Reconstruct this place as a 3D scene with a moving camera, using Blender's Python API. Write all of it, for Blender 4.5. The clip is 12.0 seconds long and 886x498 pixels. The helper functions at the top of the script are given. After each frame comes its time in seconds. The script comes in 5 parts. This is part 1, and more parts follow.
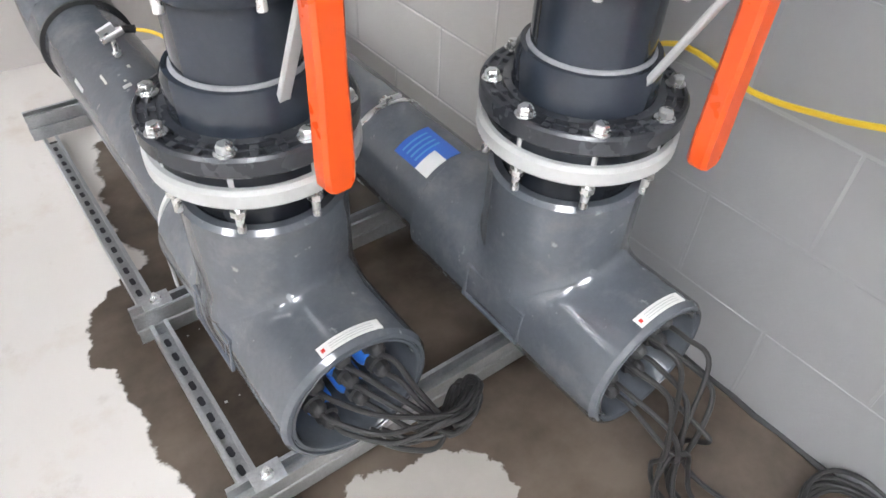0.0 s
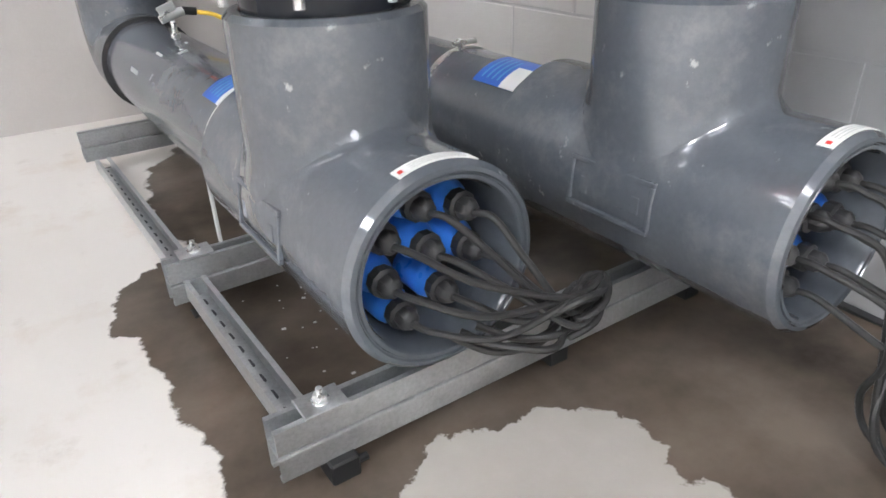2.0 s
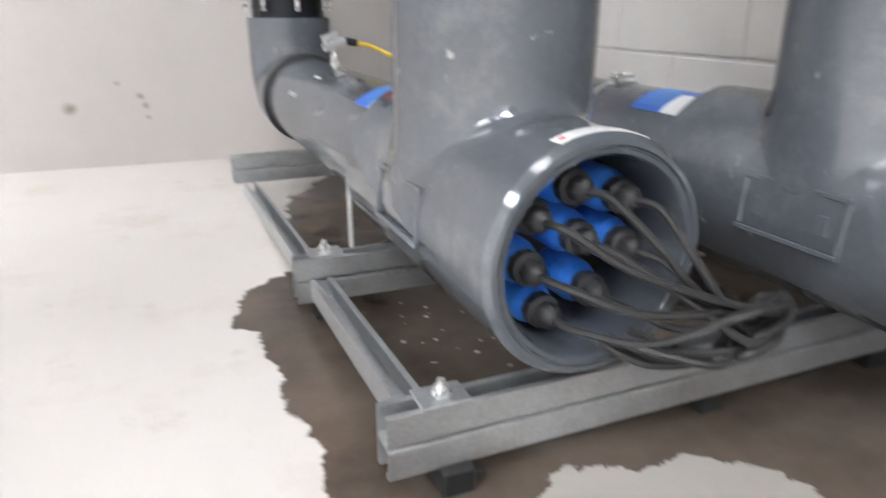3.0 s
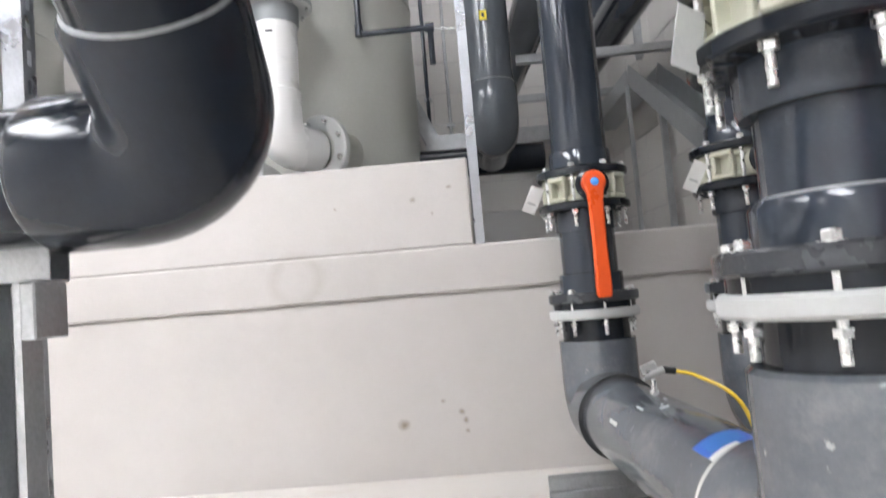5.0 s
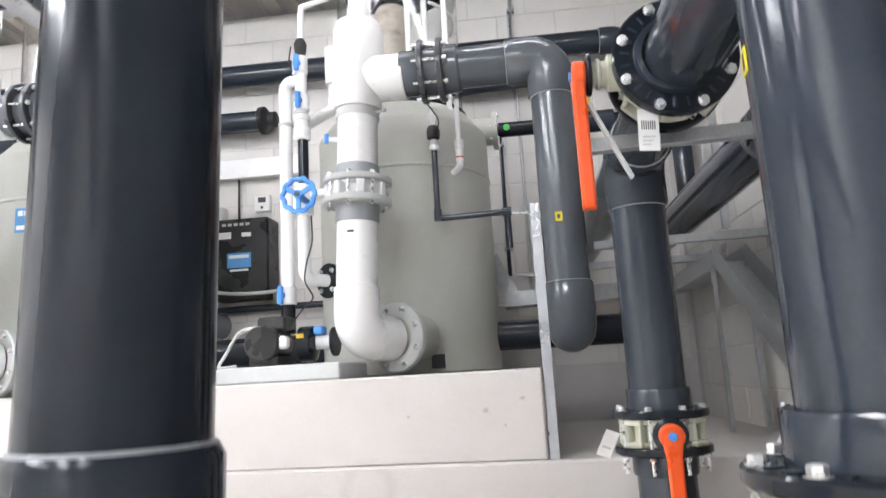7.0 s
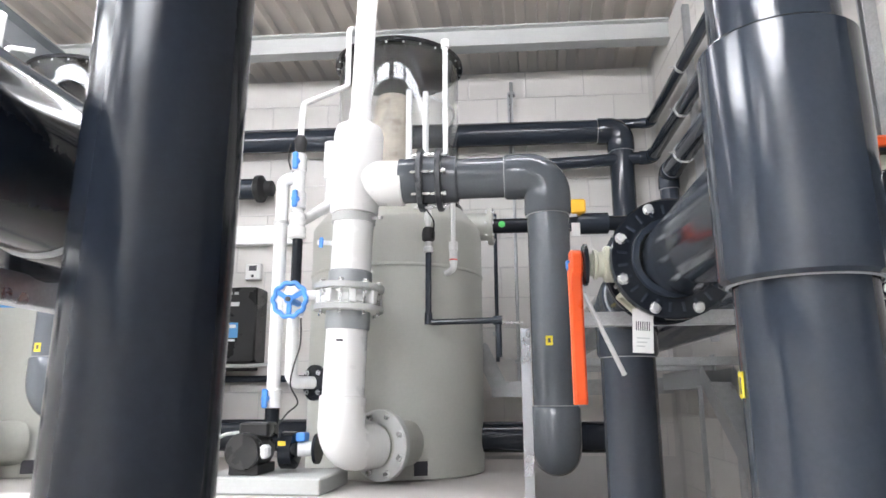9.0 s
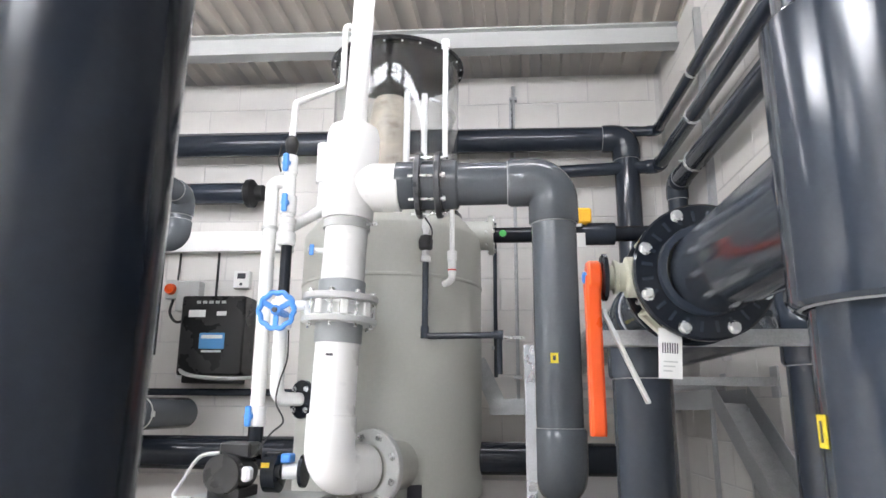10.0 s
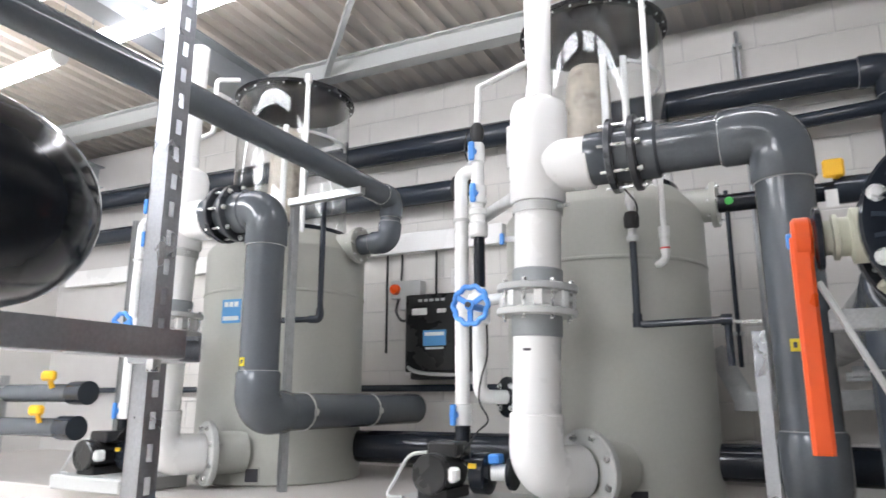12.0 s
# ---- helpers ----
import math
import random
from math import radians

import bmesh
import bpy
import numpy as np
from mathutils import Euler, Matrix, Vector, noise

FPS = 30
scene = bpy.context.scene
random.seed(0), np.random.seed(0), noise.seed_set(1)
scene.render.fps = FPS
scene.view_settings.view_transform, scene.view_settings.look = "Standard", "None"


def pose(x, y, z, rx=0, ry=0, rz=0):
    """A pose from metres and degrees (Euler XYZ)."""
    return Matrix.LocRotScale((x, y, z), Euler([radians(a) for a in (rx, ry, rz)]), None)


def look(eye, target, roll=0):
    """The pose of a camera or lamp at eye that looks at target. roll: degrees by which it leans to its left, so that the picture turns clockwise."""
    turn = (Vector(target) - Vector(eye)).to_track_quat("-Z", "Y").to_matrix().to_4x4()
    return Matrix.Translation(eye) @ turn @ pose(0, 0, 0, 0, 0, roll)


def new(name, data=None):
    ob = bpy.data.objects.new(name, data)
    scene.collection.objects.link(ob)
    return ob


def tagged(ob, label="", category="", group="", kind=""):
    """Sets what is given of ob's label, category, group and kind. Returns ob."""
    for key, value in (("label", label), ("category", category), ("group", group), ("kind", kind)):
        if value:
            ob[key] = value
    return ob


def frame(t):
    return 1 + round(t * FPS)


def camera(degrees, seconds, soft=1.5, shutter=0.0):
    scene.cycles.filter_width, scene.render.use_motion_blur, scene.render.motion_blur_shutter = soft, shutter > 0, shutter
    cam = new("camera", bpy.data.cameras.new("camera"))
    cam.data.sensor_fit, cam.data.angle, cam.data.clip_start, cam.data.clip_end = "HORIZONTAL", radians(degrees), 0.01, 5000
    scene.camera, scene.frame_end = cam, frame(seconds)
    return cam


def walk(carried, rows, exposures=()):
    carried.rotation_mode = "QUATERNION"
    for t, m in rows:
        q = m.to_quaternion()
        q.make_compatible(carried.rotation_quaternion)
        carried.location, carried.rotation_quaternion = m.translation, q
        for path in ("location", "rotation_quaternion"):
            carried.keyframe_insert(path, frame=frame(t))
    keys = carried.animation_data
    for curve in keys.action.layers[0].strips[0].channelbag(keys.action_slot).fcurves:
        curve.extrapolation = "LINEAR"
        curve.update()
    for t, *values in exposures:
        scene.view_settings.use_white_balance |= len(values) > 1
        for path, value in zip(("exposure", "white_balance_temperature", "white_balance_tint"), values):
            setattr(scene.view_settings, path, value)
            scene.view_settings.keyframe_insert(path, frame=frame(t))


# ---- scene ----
cam = camera(66.5, 12.0, shutter=0.35)
PATH = [
    (0, (0.135, 0.193, 1.293), (0.995, 1.371, -0.076), 3.0),
    (0.5, (0.14, 0.153, 1.201), (0.94, 1.42, -0.124), 0.4),
    (1, (0.108, 0.159, 1.029), (0.856, 1.55, -0.197), -2.9),
    (1.5, (0.081, 0.159, 0.876), (0.884, 1.615, -0.236), -1.8),
    (2, (0.041, 0.17, 0.723), (0.938, 1.691, -0.215), -2.1),
    (2.5, (0.021, 0.189, 0.619), (0.955, 1.744, -0.224), -1.2),
    (3, (0.012, 0.204, 0.562), (0.66, 1.972, -0.112), 0.1),
    (3.5, (-0.021, 0.218, 0.562), (0.3, 2.154, 0.177), -2.7),
    (3.7, (-0.036, 0.226, 0.574), (0.189, 2.185, 0.237), -3.5),
    (5.3, (-0.096, 0.166, 0.772), (-0.193, 2.145, 1.046), -4.5),
    (5.5, (-0.089, 0.16, 0.812), (-0.209, 2.126, 1.158), -4.2),
    (6, (-0.061, 0.143, 0.929), (-0.246, 2.097, 1.315), -3.8),
    (6.5, (-0.025, 0.135, 1.101), (-0.289, 2.082, 1.476), -4.3),
    (7, (0.011, 0.123, 1.292), (-0.294, 2.067, 1.652), -3.3),
    (7.2, (0.01, 0.116, 1.355), (-0.265, 2.062, 1.726), -2.4),
    (8.8, (0.024, 0.038, 1.684), (-0.275, 1.969, 2.111), -0.6),
    (9, (0.026, 0.051, 1.699), (-0.245, 1.985, 2.129), -0.3),
    (9.5, (0.002, 0.1, 1.722), (-0.248, 2.042, 2.132), 0.0),
    (10, (-0.015, 0.245, 1.738), (-0.272, 2.175, 2.198), 0.4),
    (10.5, (-0.013, 0.365, 1.744), (-0.352, 2.279, 2.217), -0.2),
    (11, (0.034, 0.443, 1.745), (-0.523, 2.303, 2.227), -0.3),
    (11.5, (0.095, 0.492, 1.755), (-0.658, 2.286, 2.218), 1.2),
    (12, (0.132, 0.531, 1.772), (-0.807, 2.244, 2.202), 0.0),
]
walk(cam, [(t, look(eye, target, roll)) for t, eye, target, roll in PATH], [(0, 0.06), (1.5, 0.0), (2.5, 0.14), (3.7, 0.17), (5.6, -0.06), (6.6, 0.04), (9, 0.16), (10.4, 0.16), (11.2, 0.0), (12, -0.18)])

# ---- light ----
world = bpy.data.worlds.new("world")
scene.world = world
world.use_nodes = True
sky = world.node_tree.nodes.new("ShaderNodeTexSky")
sky.sky_type, sky.sun_disc, sky.sun_elevation, sky.sun_rotation = "NISHITA", False, radians(40), radians(200)
world.node_tree.links.new(sky.outputs[0], world.node_tree.nodes["Background"].inputs[0])
world.node_tree.nodes["Background"].inputs[1].default_value = 0.1

ROOF_Z, ROOF_SLOPE = 4.245, 0.055   # deck height at the rear wall, rise towards the room


def roof_z(y):
    return ROOF_Z + ROOF_SLOPE * (5.0 - y)


# ---- materials ----
def nodes_of(name):
    m = bpy.data.materials.new(name)
    m.use_nodes = True
    t = m.node_tree
    return m, t, t.nodes["Principled BSDF"]


def noise_node(t, scale, detail=4.0, rough=0.55, coord="Object"):
    tc = t.nodes.new("ShaderNodeTexCoord")
    n = t.nodes.new("ShaderNodeTexNoise")
    n.inputs["Scale"].default_value, n.inputs["Detail"].default_value, n.inputs["Roughness"].default_value = scale, detail, rough
    t.links.new(tc.outputs[coord], n.inputs["Vector"])
    return n


def ramp(t, src, stops):
    r = t.nodes.new("ShaderNodeValToRGB")
    while len(r.color_ramp.elements) < len(stops):
        r.color_ramp.elements.new(0.5)
    for e, (p, c) in zip(r.color_ramp.elements, stops):
        e.position, e.color = p, (*c, 1) if len(c) == 3 else c
    t.links.new(src, r.inputs[0])
    return r


def mix(t, fac, a, b, blend="MIX"):
    m = t.nodes.new("ShaderNodeMix")
    m.data_type, m.blend_type = "RGBA", blend
    for value, sock in ((fac, m.inputs[0]), (a, m.inputs[6]), (b, m.inputs[7])):
        if isinstance(value, (int, float)):
            sock.default_value = value
        elif isinstance(value, tuple):
            sock.default_value = (*value, 1) if len(value) == 3 else value
        else:
            t.links.new(value, sock)
    return m.outputs[2]


def bump(t, b, src, strength, distance):
    n = t.nodes.new("ShaderNodeBump")
    n.inputs["Strength"].default_value, n.inputs["Distance"].default_value = strength, distance
    t.links.new(src, n.inputs["Height"])
    t.links.new(n.outputs[0], b.inputs["Normal"])


def surface(name, colour, rough=0.5, metal=0.0, vary=0.12, scale=6.0, fine=90.0, relief=0.0, wear=None, coat=0.0, spread=0.12, dust=None, gloss=0.5):
    """A plain material with colour and gloss varied at two scales, and worn spots where wear gives their colour."""
    m, t, b = nodes_of(name)
    big, small = noise_node(t, scale), noise_node(t, fine, 6.0, 0.65)
    dark = tuple(c * (1 - vary) for c in colour)
    light = tuple(min(1, c * (1 + vary)) for c in colour)
    c = mix(t, big.outputs[0], dark, light)
    c = mix(t, 0.25 * min(1, vary * 4), c, ramp(t, small.outputs[0], [(0.3, (0.25,) * 3), (0.7, (0.75,) * 3)]).outputs[0], "OVERLAY")
    if wear:
        spots = noise_node(t, 60.0, 10.0, 0.7)
        c = mix(t, ramp(t, spots.outputs[0], [(0.68, (0, 0, 0)), (0.78, (0.7,) * 3)]).outputs[0], c, wear)
    if dust:
        film, streak = noise_node(t, 7.0, 9.0, 0.72), noise_node(t, 24.0, 6.0, 0.6)
        c = mix(t, ramp(t, film.outputs[0], [(0.50, (0, 0, 0)), (0.72, (0.55,) * 3)]).outputs[0], c, dust)
        c = mix(t, ramp(t, streak.outputs[0], [(0.66, (0, 0, 0)), (0.71, (0.75,) * 3)]).outputs[0], c, tuple(x * 1.5 for x in dust))
    b.inputs["Specular IOR Level"].default_value = gloss
    t.links.new(c, b.inputs["Base Color"])
    rr = t.nodes.new("ShaderNodeMapRange")
    rr.inputs["To Min"].default_value, rr.inputs["To Max"].default_value = max(0.02, rough - spread), min(1, rough + spread)
    rr.inputs["From Min"].default_value, rr.inputs["From Max"].default_value = 0.3, 0.7
    t.links.new(big.outputs[0], rr.inputs["Value"])
    t.links.new(rr.outputs[0], b.inputs["Roughness"])
    b.inputs["Metallic"].default_value = metal
    b.inputs["Coat Weight"].default_value = coat
    if relief:
        bump(t, b, small.outputs[0], 0.5, relief)
    return m


PVC = surface("grey_pvc", (0.031, 0.039, 0.053), 0.13, vary=0.12, scale=5, wear=(0.13, 0.14, 0.15), spread=0.05, gloss=0.5)
PVC_GREY = surface("mid_grey_pvc", (0.095, 0.107, 0.122), 0.14, vary=0.10, scale=5, wear=(0.2, 0.21, 0.22), spread=0.05)
PVC_DUSTY = surface("dusty_grey_pvc", (0.098, 0.110, 0.128), 0.15, vary=0.12, scale=3, wear=(0.24, 0.25, 0.25), spread=0.07, dust=(0.20, 0.21, 0.225), gloss=1.0)
PVC_FLANGE = surface("dusty_black_flange", (0.042, 0.046, 0.054), 0.3, vary=0.2, scale=9, wear=(0.16, 0.165, 0.17), spread=0.1, dust=(0.10, 0.105, 0.11), gloss=0.5)
PVC_DARK = surface("dark_blue_grey_pvc", (0.014, 0.018, 0.026), 0.17, vary=0.14, scale=4, wear=(0.05, 0.055, 0.06), spread=0.07, gloss=0.32)
PVC_BLACK = surface("black_pvc", (0.012, 0.015, 0.021), 0.13, vary=0.15, scale=5, spread=0.05, gloss=0.32)
RUBBER = surface("black_rubber", (0.015, 0.015, 0.016), 0.55, vary=0.2, relief=0.0004)
WHITE_PVC = surface("white_pvc", (0.85, 0.85, 0.84), 0.3, vary=0.03, scale=3, relief=0.0002)
RING = surface("light_grey_ring", (0.50, 0.51, 0.50), 0.45, vary=0.07, relief=0.0004)
BEIGE = surface("beige_valve_body", (0.50, 0.50, 0.40), 0.5, vary=0.08, relief=0.0006)
ORANGE = surface("orange_plastic", (0.80, 0.095, 0.012), 0.34, vary=0.06, relief=0.0003)
BLUE = surface("blue_plastic", (0.07, 0.28, 0.74), 0.4, vary=0.1)
# Same steel as ZINC, its colour darkened for the shade on posts and arms.
ZINC_SHADED = surface("shaded_galvanised_steel", (0.40, 0.415, 0.44), 0.34, 0.92, vary=0.2, scale=14, fine=160, relief=0.0003)
LID_BLACK = surface("glossy_black_lid", (0.012, 0.012, 0.014), 0.07, vary=0.2, spread=0.03)
LABEL_SKY = surface("light_blue_label", (0.09, 0.30, 0.60), 0.4, vary=0.08)
ZINC = surface("galvanised_steel", (0.47, 0.485, 0.495), 0.40, 0.78, vary=0.26, scale=22, fine=160, relief=0.0004, wear=(0.78, 0.79, 0.79))
BOLT = surface("zinc_plated_bolt", (0.72, 0.73, 0.72), 0.3, 0.85, vary=0.15, scale=40)
TANK = surface("grey_tank_plastic", (0.45, 0.455, 0.415), 0.38, vary=0.06, scale=1.6, fine=60, relief=0.0006)
CABLE = surface("black_cable_sheath", (0.022, 0.022, 0.022), 0.5, vary=0.25, scale=12, wear=(0.075, 0.075, 0.07))
GLOSS_BLACK = surface("black_enamel", (0.018, 0.018, 0.019), 0.3, vary=0.2)
STEEL_GREY = surface("grey_painted_steel", (0.33, 0.35, 0.36), 0.45, 0.2, vary=0.08, relief=0.0003)
LABEL_WHITE = surface("white_label", (0.78, 0.78, 0.76), 0.5, vary=0.04)
LABEL_BLUE = surface("blue_label", (0.035, 0.13, 0.52), 0.4, vary=0.08)
LABEL_YELLOW = surface("yellow_label", (0.75, 0.60, 0.03), 0.45, vary=0.05)
RED = surface("red_mark", (0.65, 0.03, 0.02), 0.5, vary=0.05)
YELLOW = surface("yellow_hose", (0.75, 0.50, 0.03), 0.4, vary=0.08)
AMBER = surface("amber_plastic", (0.85, 0.47, 0.02), 0.4, vary=0.06)
GREEN = surface("green_dot", (0.05, 0.5, 0.08), 0.45, vary=0.05)
BLUE_HUB = surface("blue_lamp_holder", (0.04, 0.22, 0.75), 0.35, vary=0.08)
CAP = surface("dusty_black_gland", (0.035, 0.035, 0.036), 0.5, vary=0.3, scale=30, wear=(0.1, 0.1, 0.1))
CEMENT = surface("dried_pipe_cement", (0.30, 0.31, 0.32), 0.5, vary=0.25, scale=20)
INK = surface("dark_print", (0.05, 0.05, 0.06), 0.6, vary=0.1)


def concrete_paint(name, colour, chips, stains=()):
    m, t, b = nodes_of(name)
    big, mid, small = noise_node(t, 0.9, 5), noise_node(t, 5, 8, 0.7), noise_node(t, 55, 8, 0.7)
    c = mix(t, big.outputs[0], tuple(x * 0.93 for x in colour), tuple(min(1, x * 1.05) for x in colour))
    c = mix(t, ramp(t, mid.outputs[0], [(0.35, (0.35,) * 3), (0.65, (0, 0, 0))]).outputs[0], c, tuple(x * 0.86 for x in colour))
    if chips:
        speck = noise_node(t, 11, 10, 0.8)
        c = mix(t, ramp(t, speck.outputs[0], [(0.71, (0, 0, 0)), (0.745, (0.7,) * 3)]).outputs[0], c, (0.25, 0.2, 0.16))
    for x, z, r, width, strength, tone in stains:
        tc = t.nodes.new("ShaderNodeTexCoord")
        wob = t.nodes.new("ShaderNodeVectorMath")
        wob.operation = "MULTIPLY_ADD"
        wob.inputs[1].default_value = (0.05, 0.05, 0.05)
        t.links.new(mid.outputs["Color"], wob.inputs[0])
        t.links.new(tc.outputs["Object"], wob.inputs[2])
        mp = t.nodes.new("ShaderNodeMapping")
        mp.vector_type = "TEXTURE"
        mp.inputs["Location"].default_value = (x + 0.025, 0, z + 0.025)
        mp.inputs["Scale"].default_value = (1, 1e6, 1)
        t.links.new(wob.outputs[0], mp.inputs["Vector"])
        ln = t.nodes.new("ShaderNodeVectorMath")
        ln.operation = "LENGTH"
        t.links.new(mp.outputs[0], ln.inputs[0])
        off = t.nodes.new("ShaderNodeMath")
        off.operation = "SUBTRACT"
        off.inputs[1].default_value = r
        t.links.new(ln.outputs["Value"], off.inputs[0])
        ab = t.nodes.new("ShaderNodeMath")
        ab.operation = "ABSOLUTE"
        t.links.new(off.outputs[0], ab.inputs[0])
        fade = t.nodes.new("ShaderNodeMapRange")
        fade.inputs["From Max"].default_value = width
        fade.inputs["To Min"].default_value, fade.inputs["To Max"].default_value = strength, 0.0
        t.links.new(ab.outputs[0], fade.inputs["Value"])
        c = mix(t, fade.outputs[0], c, tone)
    t.links.new(c, b.inputs["Base Color"])
    b.inputs["Roughness"].default_value = 0.6
    bump(t, b, small.outputs[0], 0.5, 0.003)
    return m


WALL = concrete_paint("painted_blockwork", (0.70, 0.68, 0.65), False)
# Grey paint, its colour lowered further for the shade beside the pipes.
WALL_GREY_SHADED = concrete_paint("grey_shaded_blockwork", (0.30, 0.302, 0.306), False, [(1.2, 0.62, 0.0, 0.16, 0.35, (0.56, 0.56, 0.55)), (1.2, 0.25, 0.0, 0.10, 0.3, (0.33, 0.33, 0.33))])
BROWN = (0.20, 0.14, 0.08)
PLINTH = concrete_paint("painted_concrete_plinth", (0.57, 0.54, 0.515), False, [
    (-0.80, 0.84, 0.095, 0.035, 0.30, (0.40, 0.36, 0.31)), (-0.398, 0.222, 0.0, 0.028, 0.9, BROWN), (-0.165, 0.25, 0.0, 0.018, 0.8, BROWN), (-0.155, 0.215, 0.0, 0.016, 0.8, BROWN),
    (-0.15, 0.175, 0.0, 0.013, 0.7, BROWN), (-0.235, 0.30, 0.0, 0.014, 0.6, BROWN), (-0.30, 1.13, 0.0, 0.016, 0.7, BROWN), (-0.14, 1.17, 0.0, 0.013, 0.7, BROWN), (-0.22, 1.07, 0.0, 0.010, 0.6, BROWN), (-0.62, 1.12, 0.0, 0.009, 0.6, BROWN)])
MORTAR = concrete_paint("painted_mortar", (0.60, 0.585, 0.57), False)
DECK = surface("beige_metal_deck", (0.74, 0.675, 0.595), 0.5, 0.0, vary=0.07, scale=2)


def floor_material():
    """Cream sealed concrete with a puddle: the wet patch is darker, brown and glossy, with a ragged edge."""
    m, t, b = nodes_of("concrete_floor")
    tc = t.nodes.new("ShaderNodeTexCoord")
    big, small = noise_node(t, 1.1, 6, 0.6), noise_node(t, 38, 8, 0.7)
    dry = mix(t, big.outputs[0], (0.66, 0.62, 0.575), (0.76, 0.73, 0.69))
    stains = noise_node(t, 6, 8, 0.7)
    dry = mix(t, ramp(t, stains.outputs[0], [(0.60, (0, 0, 0)), (0.75, (0.5,) * 3)]).outputs[0], dry, (0.42, 0.36, 0.30))
    rust = noise_node(t, 3.1, 9, 0.68)
    dry = mix(t, ramp(t, rust.outputs[0], [(0.54, (0, 0, 0)), (0.70, (0.55,) * 3)]).outputs[0], dry, (0.56, 0.47, 0.385))
    edge = noise_node(t, 4.5, 7, 0.6)
    spread = t.nodes.new("ShaderNodeVectorMath")
    spread.operation = "SCALE"
    spread.inputs["Scale"].default_value = 0.24
    centred = t.nodes.new("ShaderNodeVectorMath")
    centred.operation = "SUBTRACT"
    centred.inputs[1].default_value = (0.5, 0.5, 0.5)
    t.links.new(edge.outputs["Color"], centred.inputs[0])
    t.links.new(centred.outputs[0], spread.inputs[0])
    warped = t.nodes.new("ShaderNodeVectorMath")
    t.links.new(tc.outputs["Object"], warped.inputs[0])
    t.links.new(spread.outputs[0], warped.inputs[1])

    def blob(x, y, rx, ry, turn=0.0):
        mp = t.nodes.new("ShaderNodeMapping")
        mp.vector_type = "TEXTURE"
        mp.inputs["Location"].default_value = (x, y, 0)
        mp.inputs["Rotation"].default_value = (0, 0, radians(turn))
        mp.inputs["Scale"].default_value = (rx, ry, 1e6)
        t.links.new(warped.outputs[0], mp.inputs["Vector"])
        ln = t.nodes.new("ShaderNodeVectorMath")
        ln.operation = "LENGTH"
        t.links.new(mp.outputs[0], ln.inputs[0])
        return ln.outputs["Value"]

    def joined(a, c, op):
        n = t.nodes.new("ShaderNodeMath")
        n.operation = op
        t.links.new(a, n.inputs[0])
        t.links.new(c, n.inputs[1])
        return n.outputs[0]

    wet = None
    for args in PUDDLES:
        d = blob(*args)
        wet = d if wet is None else joined(wet, d, "MINIMUM")
    island = None
    for args in DRY_ISLANDS:
        d = blob(*args)
        island = d if island is None else joined(island, d, "MINIMUM")
        inv = t.nodes.new("ShaderNodeMath")
        inv.operation = "SUBTRACT"
        inv.inputs[0].default_value = 2.0
        t.links.new(d, inv.inputs[1])
        wet = joined(wet, inv.outputs[0], "MAXIMUM")
    mask = ramp(t, wet, [(0.97, (1, 1, 1)), (1.0, (0, 0, 0))]).outputs[0]
    wide = noise_node(t, 2.6, 6, 0.6)
    damp = mix(t, ramp(t, wide.outputs[0], [(0.35, (0, 0, 0)), (0.65, (1, 1, 1))]).outputs[0], (0.058, 0.045, 0.035), (0.165, 0.132, 0.104))
    drying = mix(t, stains.outputs[0], (0.33, 0.30, 0.265), (0.46, 0.43, 0.39))
    fade = t.nodes.new("ShaderNodeMapRange")
    fade.inputs["From Min"].default_value, fade.inputs["From Max"].default_value = 1.15, 1.5
    fade.inputs["To Min"].default_value, fade.inputs["To Max"].default_value = 1.0, 0.0
    t.links.new(island, fade.inputs["Value"])
    near_island = fade.outputs[0]
    dry = mix(t, near_island, dry, drying)
    t.links.new(mix(t, mask, dry, damp), b.inputs["Base Color"])
    rr = t.nodes.new("ShaderNodeMapRange")
    rr.inputs["To Min"].default_value, rr.inputs["To Max"].default_value = 0.5, 0.13
    t.links.new(mask, rr.inputs["Value"])
    t.links.new(rr.outputs[0], b.inputs["Roughness"])
    bump(t, b, small.outputs[0], 0.15, 0.002)
    return m


PUDDLES = [(0.46, 1.2, 0.38, 0.46, 0), (0.9, 0.8, 0.6, 0.7, 0), (0.35, 0.72, 0.265, 0.5, 0), (0.95, 0.2, 0.5, 0.65, 0), (0.3, 1.43, 0.25, 0.24, 0), (0.72, 1.9, 0.52, 0.75, 0)]
DRY_ISLANDS = [(0.49, 0.69, 0.185, 0.145, 0), (0.52, 0.42, 0.17, 0.26, 0)]
FLOOR = floor_material()


def clear_acrylic():
    m, t, b = nodes_of("clear_acrylic")
    b.inputs["Base Color"].default_value = (0.96, 0.97, 0.97, 1)
    b.inputs["Roughness"].default_value = 0.03
    b.inputs["IOR"].default_value = 1.4
    b.inputs["Transmission Weight"].default_value = 1.0
    return m


ACRYLIC = clear_acrylic()


def glow(name, colour, strength):
    m, t, b = nodes_of(name)
    b.inputs["Base Color"].default_value = (*colour, 1)
    b.inputs["Emission Color"].default_value = (*colour, 1)
    b.inputs["Emission Strength"].default_value = strength
    return m


# Glow of the added sheets and tubes that brighten the room.
FILL_SHEET = glow("fill_sheet_glow", (0.965, 0.985, 1.03), 15.0)
FILL_TUBE = glow("fill_tube_glow", (0.98, 0.985, 1.055), 26.5)


